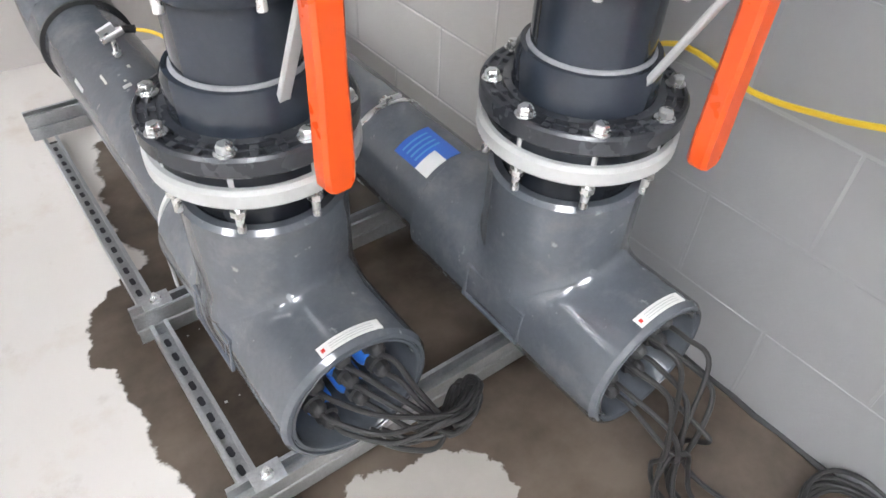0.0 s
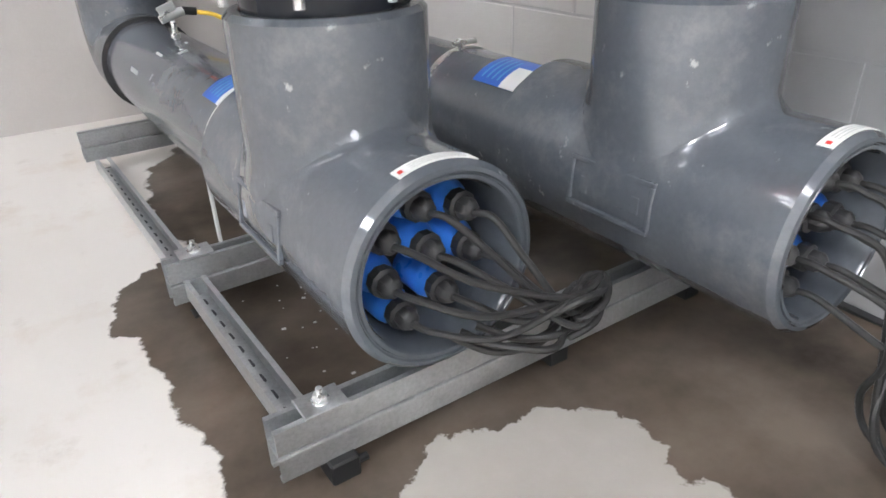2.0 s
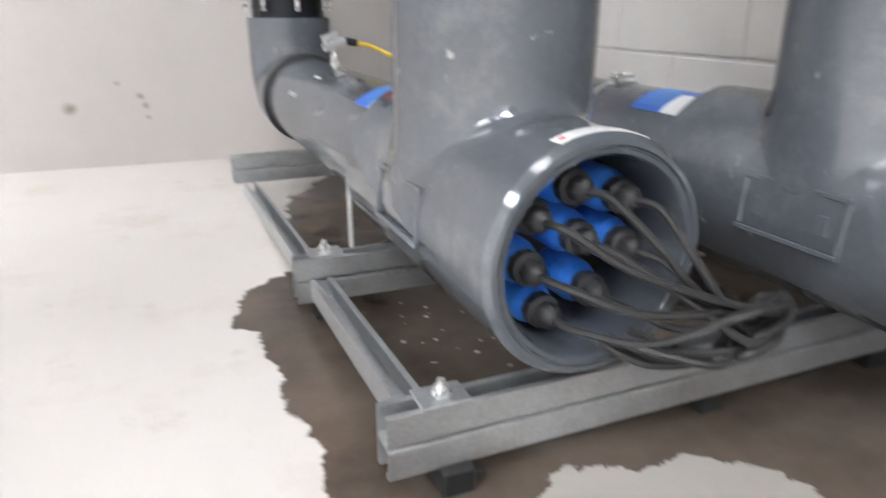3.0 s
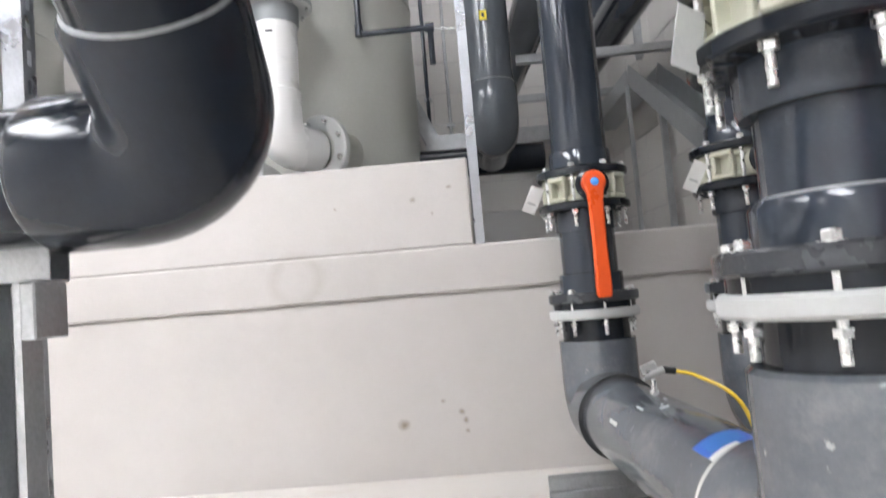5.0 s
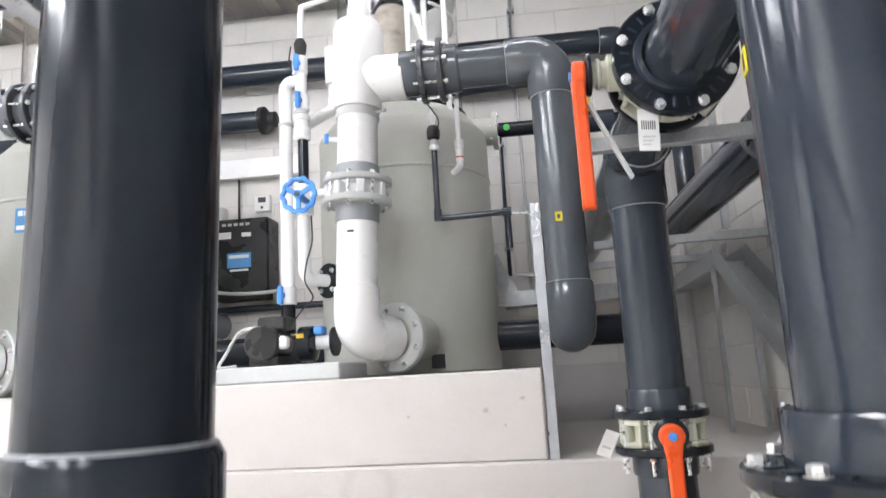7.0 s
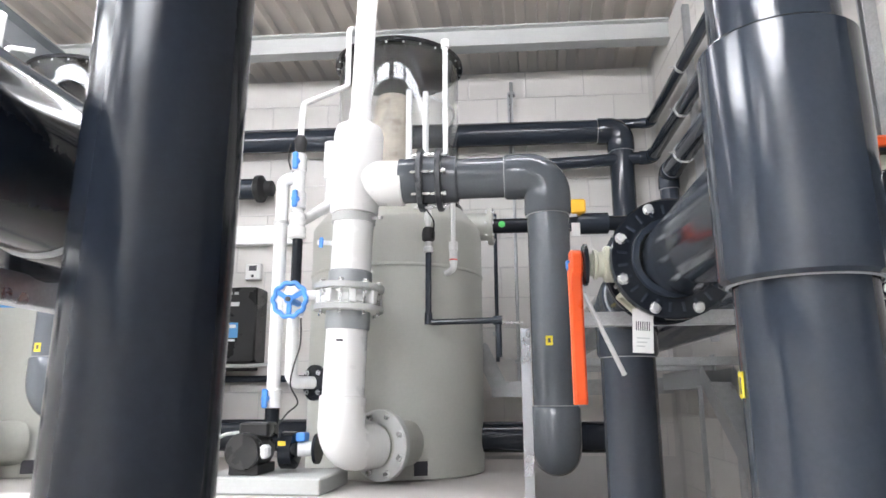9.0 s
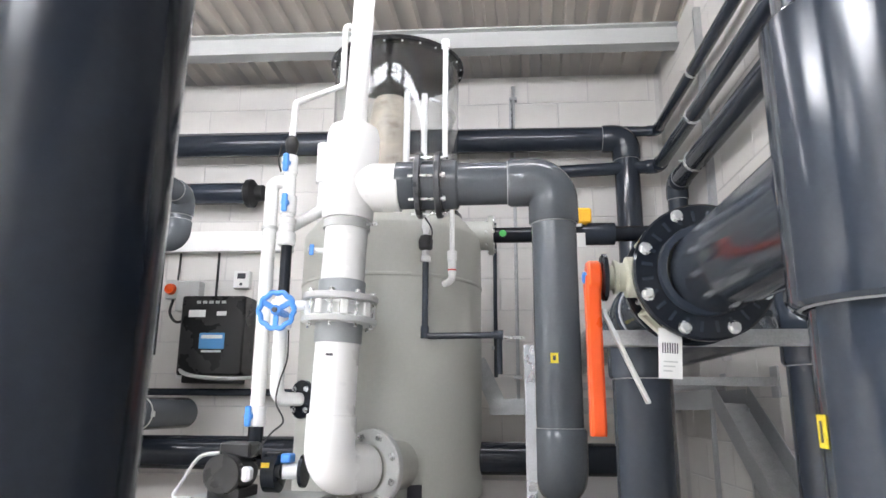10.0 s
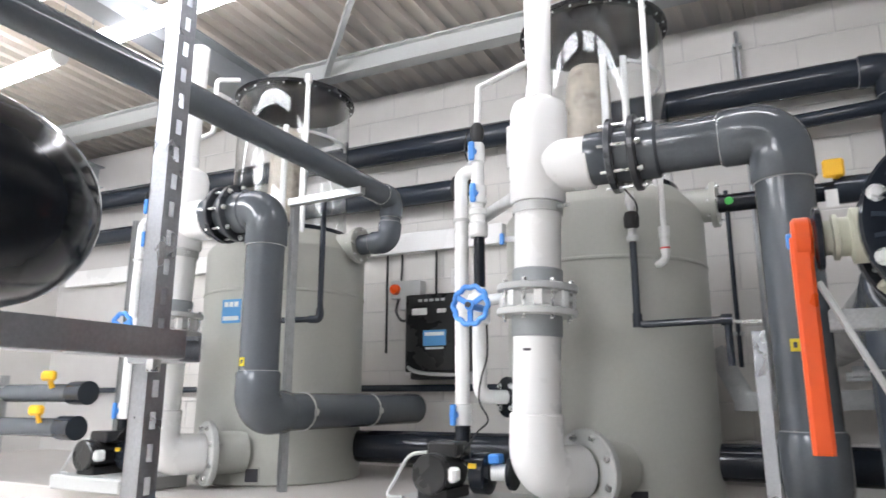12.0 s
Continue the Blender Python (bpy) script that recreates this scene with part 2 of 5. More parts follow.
# ---- building blocks ----
def thing(name, at=(0, 0, 0), label="", category="", group="", kind="", turn=0.0):
    ob = new(name)
    ob.empty_display_size = 0.05
    ob.matrix_world = pose(*at, 0, 0, turn)
    return tagged(ob, label, category, group, kind)


def part(name, bm, material, parent=None, label="", smooth=True):
    me = bpy.data.meshes.new(name)
    bmesh.ops.recalc_face_normals(bm, faces=bm.faces)
    bm.to_mesh(me)
    bm.free()
    me.materials.append(material)
    if smooth:
        me.shade_smooth()
        me.set_sharp_from_angle(angle=radians(35))
    ob = new(name, me)
    ob.parent = parent
    if label:
        ob["label"] = label
    return ob


def again(ob, m, parent=None):
    """The same mesh as another object at the pose m under a parent."""
    o = new(ob.name.split(".")[0], ob.data)
    o.parent = parent
    o.matrix_local = m
    if "label" in ob:
        o["label"] = ob["label"]
    return o


def mesh():
    return bmesh.new()


def add_box(bm, lo, hi, bevel=0.0, m=None):
    c = [(a + b) / 2 for a, b in zip(lo, hi)]
    s = [abs(b - a) for a, b in zip(lo, hi)]
    made = bmesh.ops.create_cube(bm, size=1, matrix=Matrix.Translation(c) @ Matrix.Diagonal((*s, 1)))["verts"]
    if bevel:
        edges = list({e for v in made for e in v.link_edges})
        res = bmesh.ops.bevel(bm, geom=edges, offset=bevel, segments=1, affect="EDGES", clamp_overlap=True)
        made = list({v for f in res["faces"] for v in f.verts} | {v for v in made if v.is_valid})
    if m is not None:
        bmesh.ops.transform(bm, matrix=m, verts=made)
    return bm


def box(lo, hi, bevel=0.003, m=None):
    return add_box(mesh(), lo, hi, bevel, m)


def axis_frame(a, b):
    """A pose at a whose z axis points to b."""
    d = Vector(b) - Vector(a)
    return Matrix.Translation(a) @ d.to_track_quat("Z", "Y").to_matrix().to_4x4()


def add_lathe(bm, profile, m=None, n=36, cap=True):
    """Turns a profile of (radius, height) round z."""
    rings = []
    for r, z in profile:
        ring = [bm.verts.new((r * math.cos(2 * math.pi * k / n), r * math.sin(2 * math.pi * k / n), z)) for k in range(n)]
        rings.append(ring)
    for a, b in zip(rings, rings[1:]):
        for k in range(n):
            bm.faces.new((a[k], a[(k + 1) % n], b[(k + 1) % n], b[k]))
    if cap:
        for ring in (rings[0], rings[-1]):
            if (ring[0].co - ring[n // 2].co).length > 1e-4:
                bm.faces.new(ring)
    if m is not None:
        bmesh.ops.transform(bm, matrix=m, verts=[v for ring in rings for v in ring])
    return bm


def lathe(profile, m=None, n=36, cap=True):
    return add_lathe(mesh(), profile, m, n, cap)


def rounded_path(points, radius, steps=8):
    """A line through the points with its corners rounded to arcs."""
    pts = [Vector(p) for p in points]
    out = [pts[0]]
    for a, p, b in zip(pts, pts[1:], pts[2:]):
        u, v = (a - p).normalized(), (b - p).normalized()
        angle = u.angle(v)
        if angle > math.pi - 0.02:
            out.append(p)
            continue
        cut = min(radius / math.tan(angle / 2), 0.49 * (a - p).length, 0.49 * (b - p).length)
        r = cut * math.tan(angle / 2)
        centre = p + (u + v).normalized() * (r / math.sin(angle / 2))
        s, e = p + u * cut - centre, p + v * cut - centre
        turn = s.angle(e)
        for k in range(steps + 1):
            f = k / steps
            out.append(centre + (s * math.sin((1 - f) * turn) + e * math.sin(f * turn)) / math.sin(turn))
    out.append(pts[-1])
    return out


def add_tube(bm, path, radius, n=20, cap=True):
    path = [Vector(p) for p in path]
    radii = radius if isinstance(radius, (list, tuple)) else [radius] * len(path)
    rings, side = [], None
    for i, p in enumerate(path):
        d = (path[min(i + 1, len(path) - 1)] - path[max(i - 1, 0)]).normalized()
        if side is None:
            side = d.orthogonal().normalized()
        side = (side - d * side.dot(d)).normalized()
        up = d.cross(side)
        rings.append([bm.verts.new(p + radii[i] * (math.cos(2 * math.pi * k / n) * side + math.sin(2 * math.pi * k / n) * up)) for k in range(n)])
    for a, b in zip(rings, rings[1:]):
        for k in range(n):
            bm.faces.new((a[k], a[(k + 1) % n], b[(k + 1) % n], b[k]))
    if cap:
        bm.faces.new(rings[0])
        bm.faces.new(rings[-1])
    return bm


def tube(points, radius, bend=0.0, n=20, steps=8):
    return add_tube(mesh(), rounded_path(points, bend, steps) if bend else points, radius, n)


def pipe_run(name, points, r, material, label, reach=None, socket=1.12, n=32, fitting=None, category="pipe", ends=(0, 0), group=""):
    """A run of pipe: straight lengths, with a socket elbow at each corner."""
    run = thing(name, (0, 0, 0), label, category, group)
    pts = [Vector(p) for p in points]
    reach = reach or 2.1 * r
    reaches = [0.0] + (list(reach) if isinstance(reach, (list, tuple)) else [reach] * (len(pts) - 2)) + [0.0]
    for i in range(len(pts) - 1):
        a, b = pts[i], pts[i + 1]
        d = (b - a).normalized()
        a2 = a + d * (reaches[i] * 0.85 if i else -ends[0])
        b2 = b - d * (reaches[i + 1] * 0.85 if i < len(pts) - 2 else -ends[1])
        if (b2 - a2).dot(d) > 0.01:
            part("pipe", tube([a2, b2], r, n=n), material, run)
    for a, p, b, reach in zip(pts, pts[1:], pts[2:], reaches[1:]):
        u, v = (a - p).normalized(), (b - p).normalized()
        rr = r * socket
        path = rounded_path([p + u * reach, p, p + v * reach], reach * 0.72, 12)
        lip = 0.012 * min(1, r / 0.1)
        path = [path[0], path[0] - u * lip] + path[1:-1] + [path[-1] - v * lip, path[-1]]
        radii = [rr - lip * 0.6] + [rr] * (len(path) - 2) + [rr - lip * 0.6]
        part("elbow", add_tube(mesh(), path, radii, n), fitting or material, run)
        for q, w in ((p + u * reach, u), (p + v * reach, v)):
            if r > 0.05:
                joint_line(run, q, w, r, n)
    return run


def joint_line(parent, q, w, r, n=32):
    """The pale line of cement where a pipe enters its socket."""
    return part("joint_line", lathe([(r * 0.99, -0.003), (r * 1.06, -0.003), (r * 1.035, 0.002), (r * 0.99, 0.004)], axis_frame(q, Vector(q) + Vector(w)), n, cap=False), CEMENT, parent)


def coupling(parent, a, b, r, material, n=32, name="coupling"):
    lip = 0.006
    h = (Vector(b) - Vector(a)).length
    return part(name, lathe([(r - lip, 0), (r, lip), (r, h - lip), (r - lip, h)], axis_frame(a, b), n), material, parent)


_bolts = {}


def bolt_ring(parent, m, radius, count, r, z0, z1, turn=0.0):
    """Bolts round a flange: head at z1, nut and thread end at z0, each its own part."""
    key = (round(r, 4), round(z0, 4), round(z1, 4))
    for k in range(count):
        a = 2 * math.pi * (k + turn) / count
        at = m @ Matrix.Translation((radius * math.cos(a), radius * math.sin(a), 0)) @ Matrix.Rotation(a, 4, "Z")
        if key not in _bolts:
            bm = mesh()
            add_lathe(bm, [(r * 0.55, z0), (r * 0.55, z1)], n=10)
            add_lathe(bm, [(r * 0.9, z1), (r, z1 + 0.1 * r), (r, z1 + 0.9 * r), (r * 0.8, z1 + 1.1 * r)], n=6)
            add_lathe(bm, [(r * 1.35, z1 - 0.16 * r), (r * 1.35, z1)], n=14)
            zn = z0 + (z1 - z0) * 0.22
            add_lathe(bm, [(r, zn), (r, zn + 0.9 * r)], n=6)
            ob = part("bolt", bm, BOLT, parent)
            ob.matrix_local = at
            _bolts[key] = ob
        else:
            again(_bolts[key], at, parent)


# ---- the room ----


def slab(name, a, b, z0, z1, thick, material, label, side=1):
    """A wall from a to b (x, y), its face on that line, its thickness behind it."""
    a, b = Vector((*a, 0)), Vector((*b, 0))
    d = (b - a).normalized()
    back = Vector((-d.y, d.x, 0)) * thick * side
    bm = mesh()
    low = [bm.verts.new(p + Vector((0, 0, z0))) for p in (a, b, b + back, a + back)]
    top = [bm.verts.new(p + Vector((0, 0, z1))) for p in (a, b, b + back, a + back)]
    bm.faces.new(low), bm.faces.new(top)
    for k in range(4):
        bm.faces.new((low[k], low[(k + 1) % 4], top[(k + 1) % 4], top[k]))
    return tagged(part(name, bm, material, smooth=False), label, "wall", kind="structure")


def rear_y(x):
    return 5.03 + 0.059 * x


def right_x(y):
    return 1.27 - 0.059 * y


bm = mesh()
bmesh.ops.create_grid(bm, x_segments=1, y_segments=1, size=1, matrix=Matrix.Translation((-1.5, 0, 0)) @ Matrix.Diagonal((5.2, 6.5, 1, 1)))
for v in list(bm.verts):
    v.co.z = 0.0
bmesh.ops.solidify(bm, geom=bm.faces[:], thickness=0.12)
floor = tagged(part("floor", bm, FLOOR, smooth=False), "cream sealed concrete floor with a brown puddle under the pipes", "floor", kind="structure")

wall_rear = slab("wall_rear", (-7.0, rear_y(-7.0)), (right_x(5.1), rear_y(right_x(5.1))), 0, 4.22, 0.2, MORTAR, "off-white painted blockwork wall behind the tanks")
wall_right = slab("wall_right", (right_x(5.3), 5.3), (right_x(1.0), 1.0), 0, 4.9, 0.2, MORTAR, "off-white painted blockwork wall beside the pipes")
wall_grey = slab("wall_right_grey", (right_x(1.0), 1.0), (right_x(-5), -5), 0, 4.9, 0.2, WALL_GREY_SHADED, "grey painted blockwork wall beside the pipes, darkened for shade, stained low down")
slab("wall_left", (-6.6, -5), (-6.6, 5.5), 0, 5.1, 0.2, WALL, "off-white painted wall at the far side")
slab("wall_front", (2.0, -5), (-6.8, -5), 0, 5.1, 0.2, WALL, "off-white painted wall behind the walker")

# the stepped plinth that carries the tanks
PL_Y, PL_X = 2.943, -0.055
plinth = thing("plinth", (0, 0, 0), "off-white painted stepped concrete plinth with chips and a ring stain", "plinth", kind="structure")
bm = box((-6.5, PL_Y + 0.012, 0), (right_x(3) , 4.85, 0.725), 0.0)
part("lower_step", bm, PLINTH, plinth, smooth=False)
part("ledge", box((-6.5, PL_Y - 0.004, 0.737), (right_x(3) , 4.85, 0.925), 0.008), PLINTH, plinth, smooth=False)
part("shadow_gap", box((-6.5, PL_Y + 0.024, 0.7245), (right_x(3), 4.85, 0.7375), 0.0), PLINTH, plinth, smooth=False)
part("upper_step", box((-6.5, PL_Y + 0.012, 0.9255), (PL_X, 4.85, 1.29), 0.008), PLINTH, plinth, smooth=False)

# ceiling deck, ribs along the room, in one mesh
bm = mesh()
pitch, x = 0.15, -6.8
prof = []
while x < 1.9:
    prof += [(x, 0.0), (x + 0.058, 0.0), (x + 0.070, 0.05), (x + 0.138, 0.05)]
    x += pitch
rows = []
for y in (-5.2, 5.3):
    rows.append([bm.verts.new((px, y, roof_z(y) + pz)) for px, pz in prof])
for k in range(len(prof) - 1):
    bm.faces.new((rows[0][k], rows[0][k + 1], rows[1][k + 1], rows[1][k]))
bmesh.ops.solidify(bm, geom=bm.faces[:], thickness=-0.03)
ceiling = tagged(part("ceiling", bm, DECK, smooth=False), "beige profiled metal roof deck", "ceiling", kind="structure")


def purlin(y):
    """A cold-formed Z purlin under the deck."""
    bm = mesh()
    sec = [(-0.05, 0), (-0.05, -0.012), (-0.004, -0.012), (-0.004, -0.138), (-0.05, -0.15), (-0.05, -0.153), (0.065, -0.153), (0.065, -0.135), (0.06, -0.135), (0.06, -0.148), (0.0, -0.146), (0.0, 0)]
    ends = [[bm.verts.new((x, y + a + 0.059 * x, roof_z(y + 0.059 * x) + b - 0.002)) for a, b in sec] for x in (-6.6, right_x(y) - 0.01)]
    n = len(sec)
    for k in range(n):
        bm.faces.new((ends[0][k], ends[0][(k + 1) % n], ends[1][(k + 1) % n], ends[1][k]))
    bm.faces.new(ends[0]), bm.faces.new(ends[1])
    return tagged(part("purlin", bm, RING, smooth=False), "galvanised steel purlin under the roof deck", "purlin", "roof purlins", "structure")


for y in (4.45, 2.85, 1.25, -0.35, -1.95, -3.55):
    purlin(y)

# rooflights: glowing sheets added out of view under the closed deck as fill
def rooflight(x0, x1, y0, y1):
    rl = thing("rooflight", ((x0 + x1) / 2, (y0 + y1) / 2, 0), "added glowing sheet under the deck, out of view", "rooflight", "rooflights", "structure")
    bm = mesh()
    vs = [bm.verts.new((x - (x0 + x1) / 2, y - (y0 + y1) / 2, roof_z(y) - 0.012)) for x, y in ((x0, y0), (x1, y0), (x1, y1), (x0, y1))]
    bm.faces.new(vs)
    bmesh.ops.solidify(bm, geom=bm.faces[:], thickness=0.006)
    part("sheet", bm, FILL_SHEET, rl, smooth=False)
    return rl


# Lamp fittings are unseen: tubes added here brighten tanks, deck and tees.
def added_tube_lamp(x, y, z, length=1.5):
    lamp = thing("added_tube_lamp", (x, y, z), "opal tube lamp added under the deck, lit, its place guessed", "ceiling lamp", "strip lamps")
    part("diffuser", tube([(-length / 2 + 0.03, 0, 0), (length / 2 - 0.03, 0, 0)], 0.055, n=20), FILL_TUBE, lamp)
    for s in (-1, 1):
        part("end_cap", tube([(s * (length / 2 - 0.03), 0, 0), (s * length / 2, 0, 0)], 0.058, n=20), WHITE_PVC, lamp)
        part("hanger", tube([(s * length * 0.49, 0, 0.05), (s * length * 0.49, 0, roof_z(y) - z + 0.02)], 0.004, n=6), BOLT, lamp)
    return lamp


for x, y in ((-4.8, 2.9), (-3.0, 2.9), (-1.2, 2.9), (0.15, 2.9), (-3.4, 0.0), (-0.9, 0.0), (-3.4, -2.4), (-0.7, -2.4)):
    added_tube_lamp(x, y, 3.98, 1.5 if x < 0 else 1.1)
rooflight(-5.6, -3.9, -2.4, 1.2)
rooflight(-2.6, -0.6, -4.4, -1.2)


def rafter(x):
    bm = mesh()
    add_box(bm, (x - 0.09, -4.9, -0.012), (x + 0.09, 4.95, 0.0), 0.0)
    add_box(bm, (x - 0.006, -4.9, 0.0), (x + 0.006, 4.95, 0.2), 0.0)
    add_box(bm, (x - 0.09, -4.9, 0.2), (x + 0.09, 4.95, 0.212), 0.0)
    bmesh.ops.transform(bm, matrix=Matrix.Translation((0, 0, roof_z(0) - 0.17 - 0.212)) @ Matrix.Shear("XY", 4, (0, 0)), verts=bm.verts)
    for v in bm.verts:
        v.co.z += roof_z(v.co.y) - roof_z(0)
    return tagged(part("rafter", bm, STEEL_GREY, smooth=False), "grey painted steel roof rafter", "rafter", "roof rafters", "structure")


for x in (-3.35, -6.2):
    rafter(x)
# ---- pipework things ----
def tee_shell(R, Rb, yb, top, end, blend=0.03, n=72):
    """Body and branch of a moulded tee as two skins of one blended solid, with a soft fillet at the saddle."""
    def solid(p):
        a = math.hypot(p.x, p.z) - R
        b = max(math.hypot(p.x, p.y - yb) - Rb, -p.z)
        h = max(blend - abs(a - b), 0.0) / blend
        return min(a, b) - h * h * blend * 0.25, b - a

    def out_to(origin, way, r0):
        r = r0
        for _ in range(14):
            r -= solid(origin + way * r)[0] * 0.9
        near_branch = solid(origin + way * r)[1]
        return r, near_branch

    body, branch = mesh(), mesh()
    rings = []
    for k in range(61):
        y = 0.010 + (end - 0.018) * k / 60
        ring = []
        for q in range(n):
            a = 2 * math.pi * q / n
            way = Vector((math.cos(a), 0, math.sin(a)))
            r, nb = out_to(Vector((0, y, 0)), way, R)
            ring.append(body.verts.new(Vector((0, y, 0)) + way * (min(r, R + blend * 0.8) - (0.0015 if nb < 0 else 0.0))))
        rings.append(ring)
    for r, y, first in ((R - 0.007, 0.0005, True), (R - 0.009, end, False)):
        ring = [body.verts.new((r * math.cos(2 * math.pi * q / n), y, r * math.sin(2 * math.pi * q / n))) for q in range(n)]
        rings = [ring] + rings if first else rings + [ring]
    for a, b in zip(rings, rings[1:]):
        for q in range(n):
            body.faces.new((a[q], a[(q + 1) % n], b[(q + 1) % n], b[q]))
    rows = []
    for k in range(41):
        f = k / 40
        ring = []
        for q in range(n):
            a = 2 * math.pi * q / n
            way = Vector((math.cos(a), math.sin(a), 0))
            low = math.sqrt(max(R * R - (Rb * math.cos(a)) ** 2, 0.0)) - 0.004
            z = low + (top - 0.008 - low) * f ** 1.5
            r, nb = out_to(Vector((0, yb, z)), way, Rb)
            ring.append(branch.verts.new(Vector((0, yb, z)) + way * (min(r, Rb + blend) - (0.0015 if nb >= 0 else 0.0))))
        rows.append(ring)
    for r, z in ((Rb - 0.008, top), (Rb - 0.022, top), (Rb - 0.024, top - 0.02)):
        rows.append([branch.verts.new((r * math.cos(2 * math.pi * q / n), yb + r * math.sin(2 * math.pi * q / n), z)) for q in range(n)])
    for a, b in zip(rows, rows[1:]):
        for q in range(n):
            branch.faces.new((a[q], a[(q + 1) % n], b[(q + 1) % n], b[q]))
    return body, branch


def tee_unit(name, at, turn, label):
    """A lamp-housing tee: open socket face at the origin, looking along -y, the branch rising at y = 0.285."""
    u = thing(name, at, label, "pipe tee", "lamp housing tees", turn=turn)
    R, yb = 0.147, 0.285
    ax = pose(0, 0, 0, -90)          # z of the profile runs along +y
    shell, neck = tee_shell(R, R - 0.005, yb, 0.30, 0.575)
    body = part("tee_body", shell, PVC_DUSTY, u)
    part("branch", neck, PVC_DUSTY, body)
    # stepped mouth: outer lip, groove and the deep socket wall
    part("mouth", lathe([(R - 0.007, 0.0005), (R - 0.013, -0.001), (R - 0.015, 0.003), (R - 0.0165, 0.003), (R - 0.018, 0.0), (R - 0.023, 0.001), (R - 0.026, 0.006), (R - 0.027, 0.16)], ax, 64, cap=False), PVC_GREY, u)
    part("lamp_plate", lathe([(0.0, 0.135), (0.121, 0.135), (0.121, 0.15), (0.0, 0.15)], ax, 40, cap=False), RUBBER, u)
    # warning label round the top of the rim
    part("warning_label", arc_label(R + 0.0012, 66, 112, 0.012, 0.034), LABEL_WHITE, u, "white curved warning label with a red triangle")
    part("warning_mark", arc_label(R + 0.002, 107.5, 110, 0.019, 0.026, 4), RED, u)
    for k in range(3):
        part("print_line", arc_label(R + 0.0017, 72, 104, 0.017 + k * 0.005, 0.0182 + k * 0.005), RING, u)
    return u


def arc_label(r, a0, a1, y0, y1, n=14):
    """A thin label bent round a pipe that runs along y; angles in degrees from +x towards +z."""
    bm = mesh()
    rows = []
    for rr in (r, r - 0.0014):
        for y in (y0, y1):
            rows.append([bm.verts.new((rr * math.cos(radians(a)), y, rr * math.sin(radians(a)))) for a in np.linspace(a0, a1, n)])
    for p, q in ((0, 1), (2, 3), (0, 2), (1, 3)):
        for k in range(n - 1):
            bm.faces.new((rows[p][k], rows[p][k + 1], rows[q][k + 1], rows[q][k]))
    for k in (0, n - 1):
        bm.faces.new((rows[0][k], rows[1][k], rows[3][k], rows[2][k]))
    return bm


def flange_joint(at, r, label, ring_up=False, count=8, turn=0.0, axis=None):
    """A bolted stub flange: light backing ring below, dark slotted flange above, bolts through both. Origin at the joint."""
    f = thing("flange_joint", at, label, "pipe flange", "bolted pipe flanges")
    if axis is not None:
        f.matrix_world = axis
    ro = r * 1.58
    part("backing_ring", lathe([(r * 1.12, -0.052), (ro - 0.006, -0.052), (ro, -0.046), (ro, -0.024), (ro - 0.006, -0.018), (r * 1.12, -0.018)], n=48, cap=False), RING, f, "light grey backing ring")
    part("stub_face", lathe([(r * 1.0, -0.018), (r * 1.45, -0.018), (r * 1.45, 0.004), (r, 0.004)], n=48, cap=False), PVC_BLACK, f)
    # upper flange with two rings of sunk pockets between webs
    part("flange", lathe([(r * 1.1, 0.004), (ro - 0.005, 0.004), (ro, 0.009), (ro, 0.034), (ro - 0.004, 0.039), (r * 1.50, 0.039), (r * 1.495, 0.031), (r * 1.39, 0.031), (r * 1.385, 0.039), (r * 1.345, 0.039), (r * 1.34, 0.031), (r * 1.235, 0.031), (r * 1.23, 0.039), (r * 1.1, 0.039)], n=64, cap=False), PVC_FLANGE, f)
    for k in range(count):
        for off in (0.0, 0.33, 0.67):
            part_slot(f, r * 1.365, 2 * math.pi * (k + off + turn) / count, r)
    bolt_ring(f, Matrix.Identity(4), r * 1.40, count, r * 0.115, -0.105, 0.04, turn)
    return f


_slots = {}


def part_slot(parent, radius, a, r):
    m = Matrix.Rotation(a, 4, "Z") @ Matrix.Translation((radius, 0, 0.0405))
    if r not in _slots:
        ob = part("slot_web", box((-r * 0.13, -0.0065, -0.0095), (r * 0.13, 0.0065, -0.002), 0.001), PVC_FLANGE, parent)
        ob.matrix_local = m
        _slots[r] = ob
    else:
        again(_slots[r], m, parent)


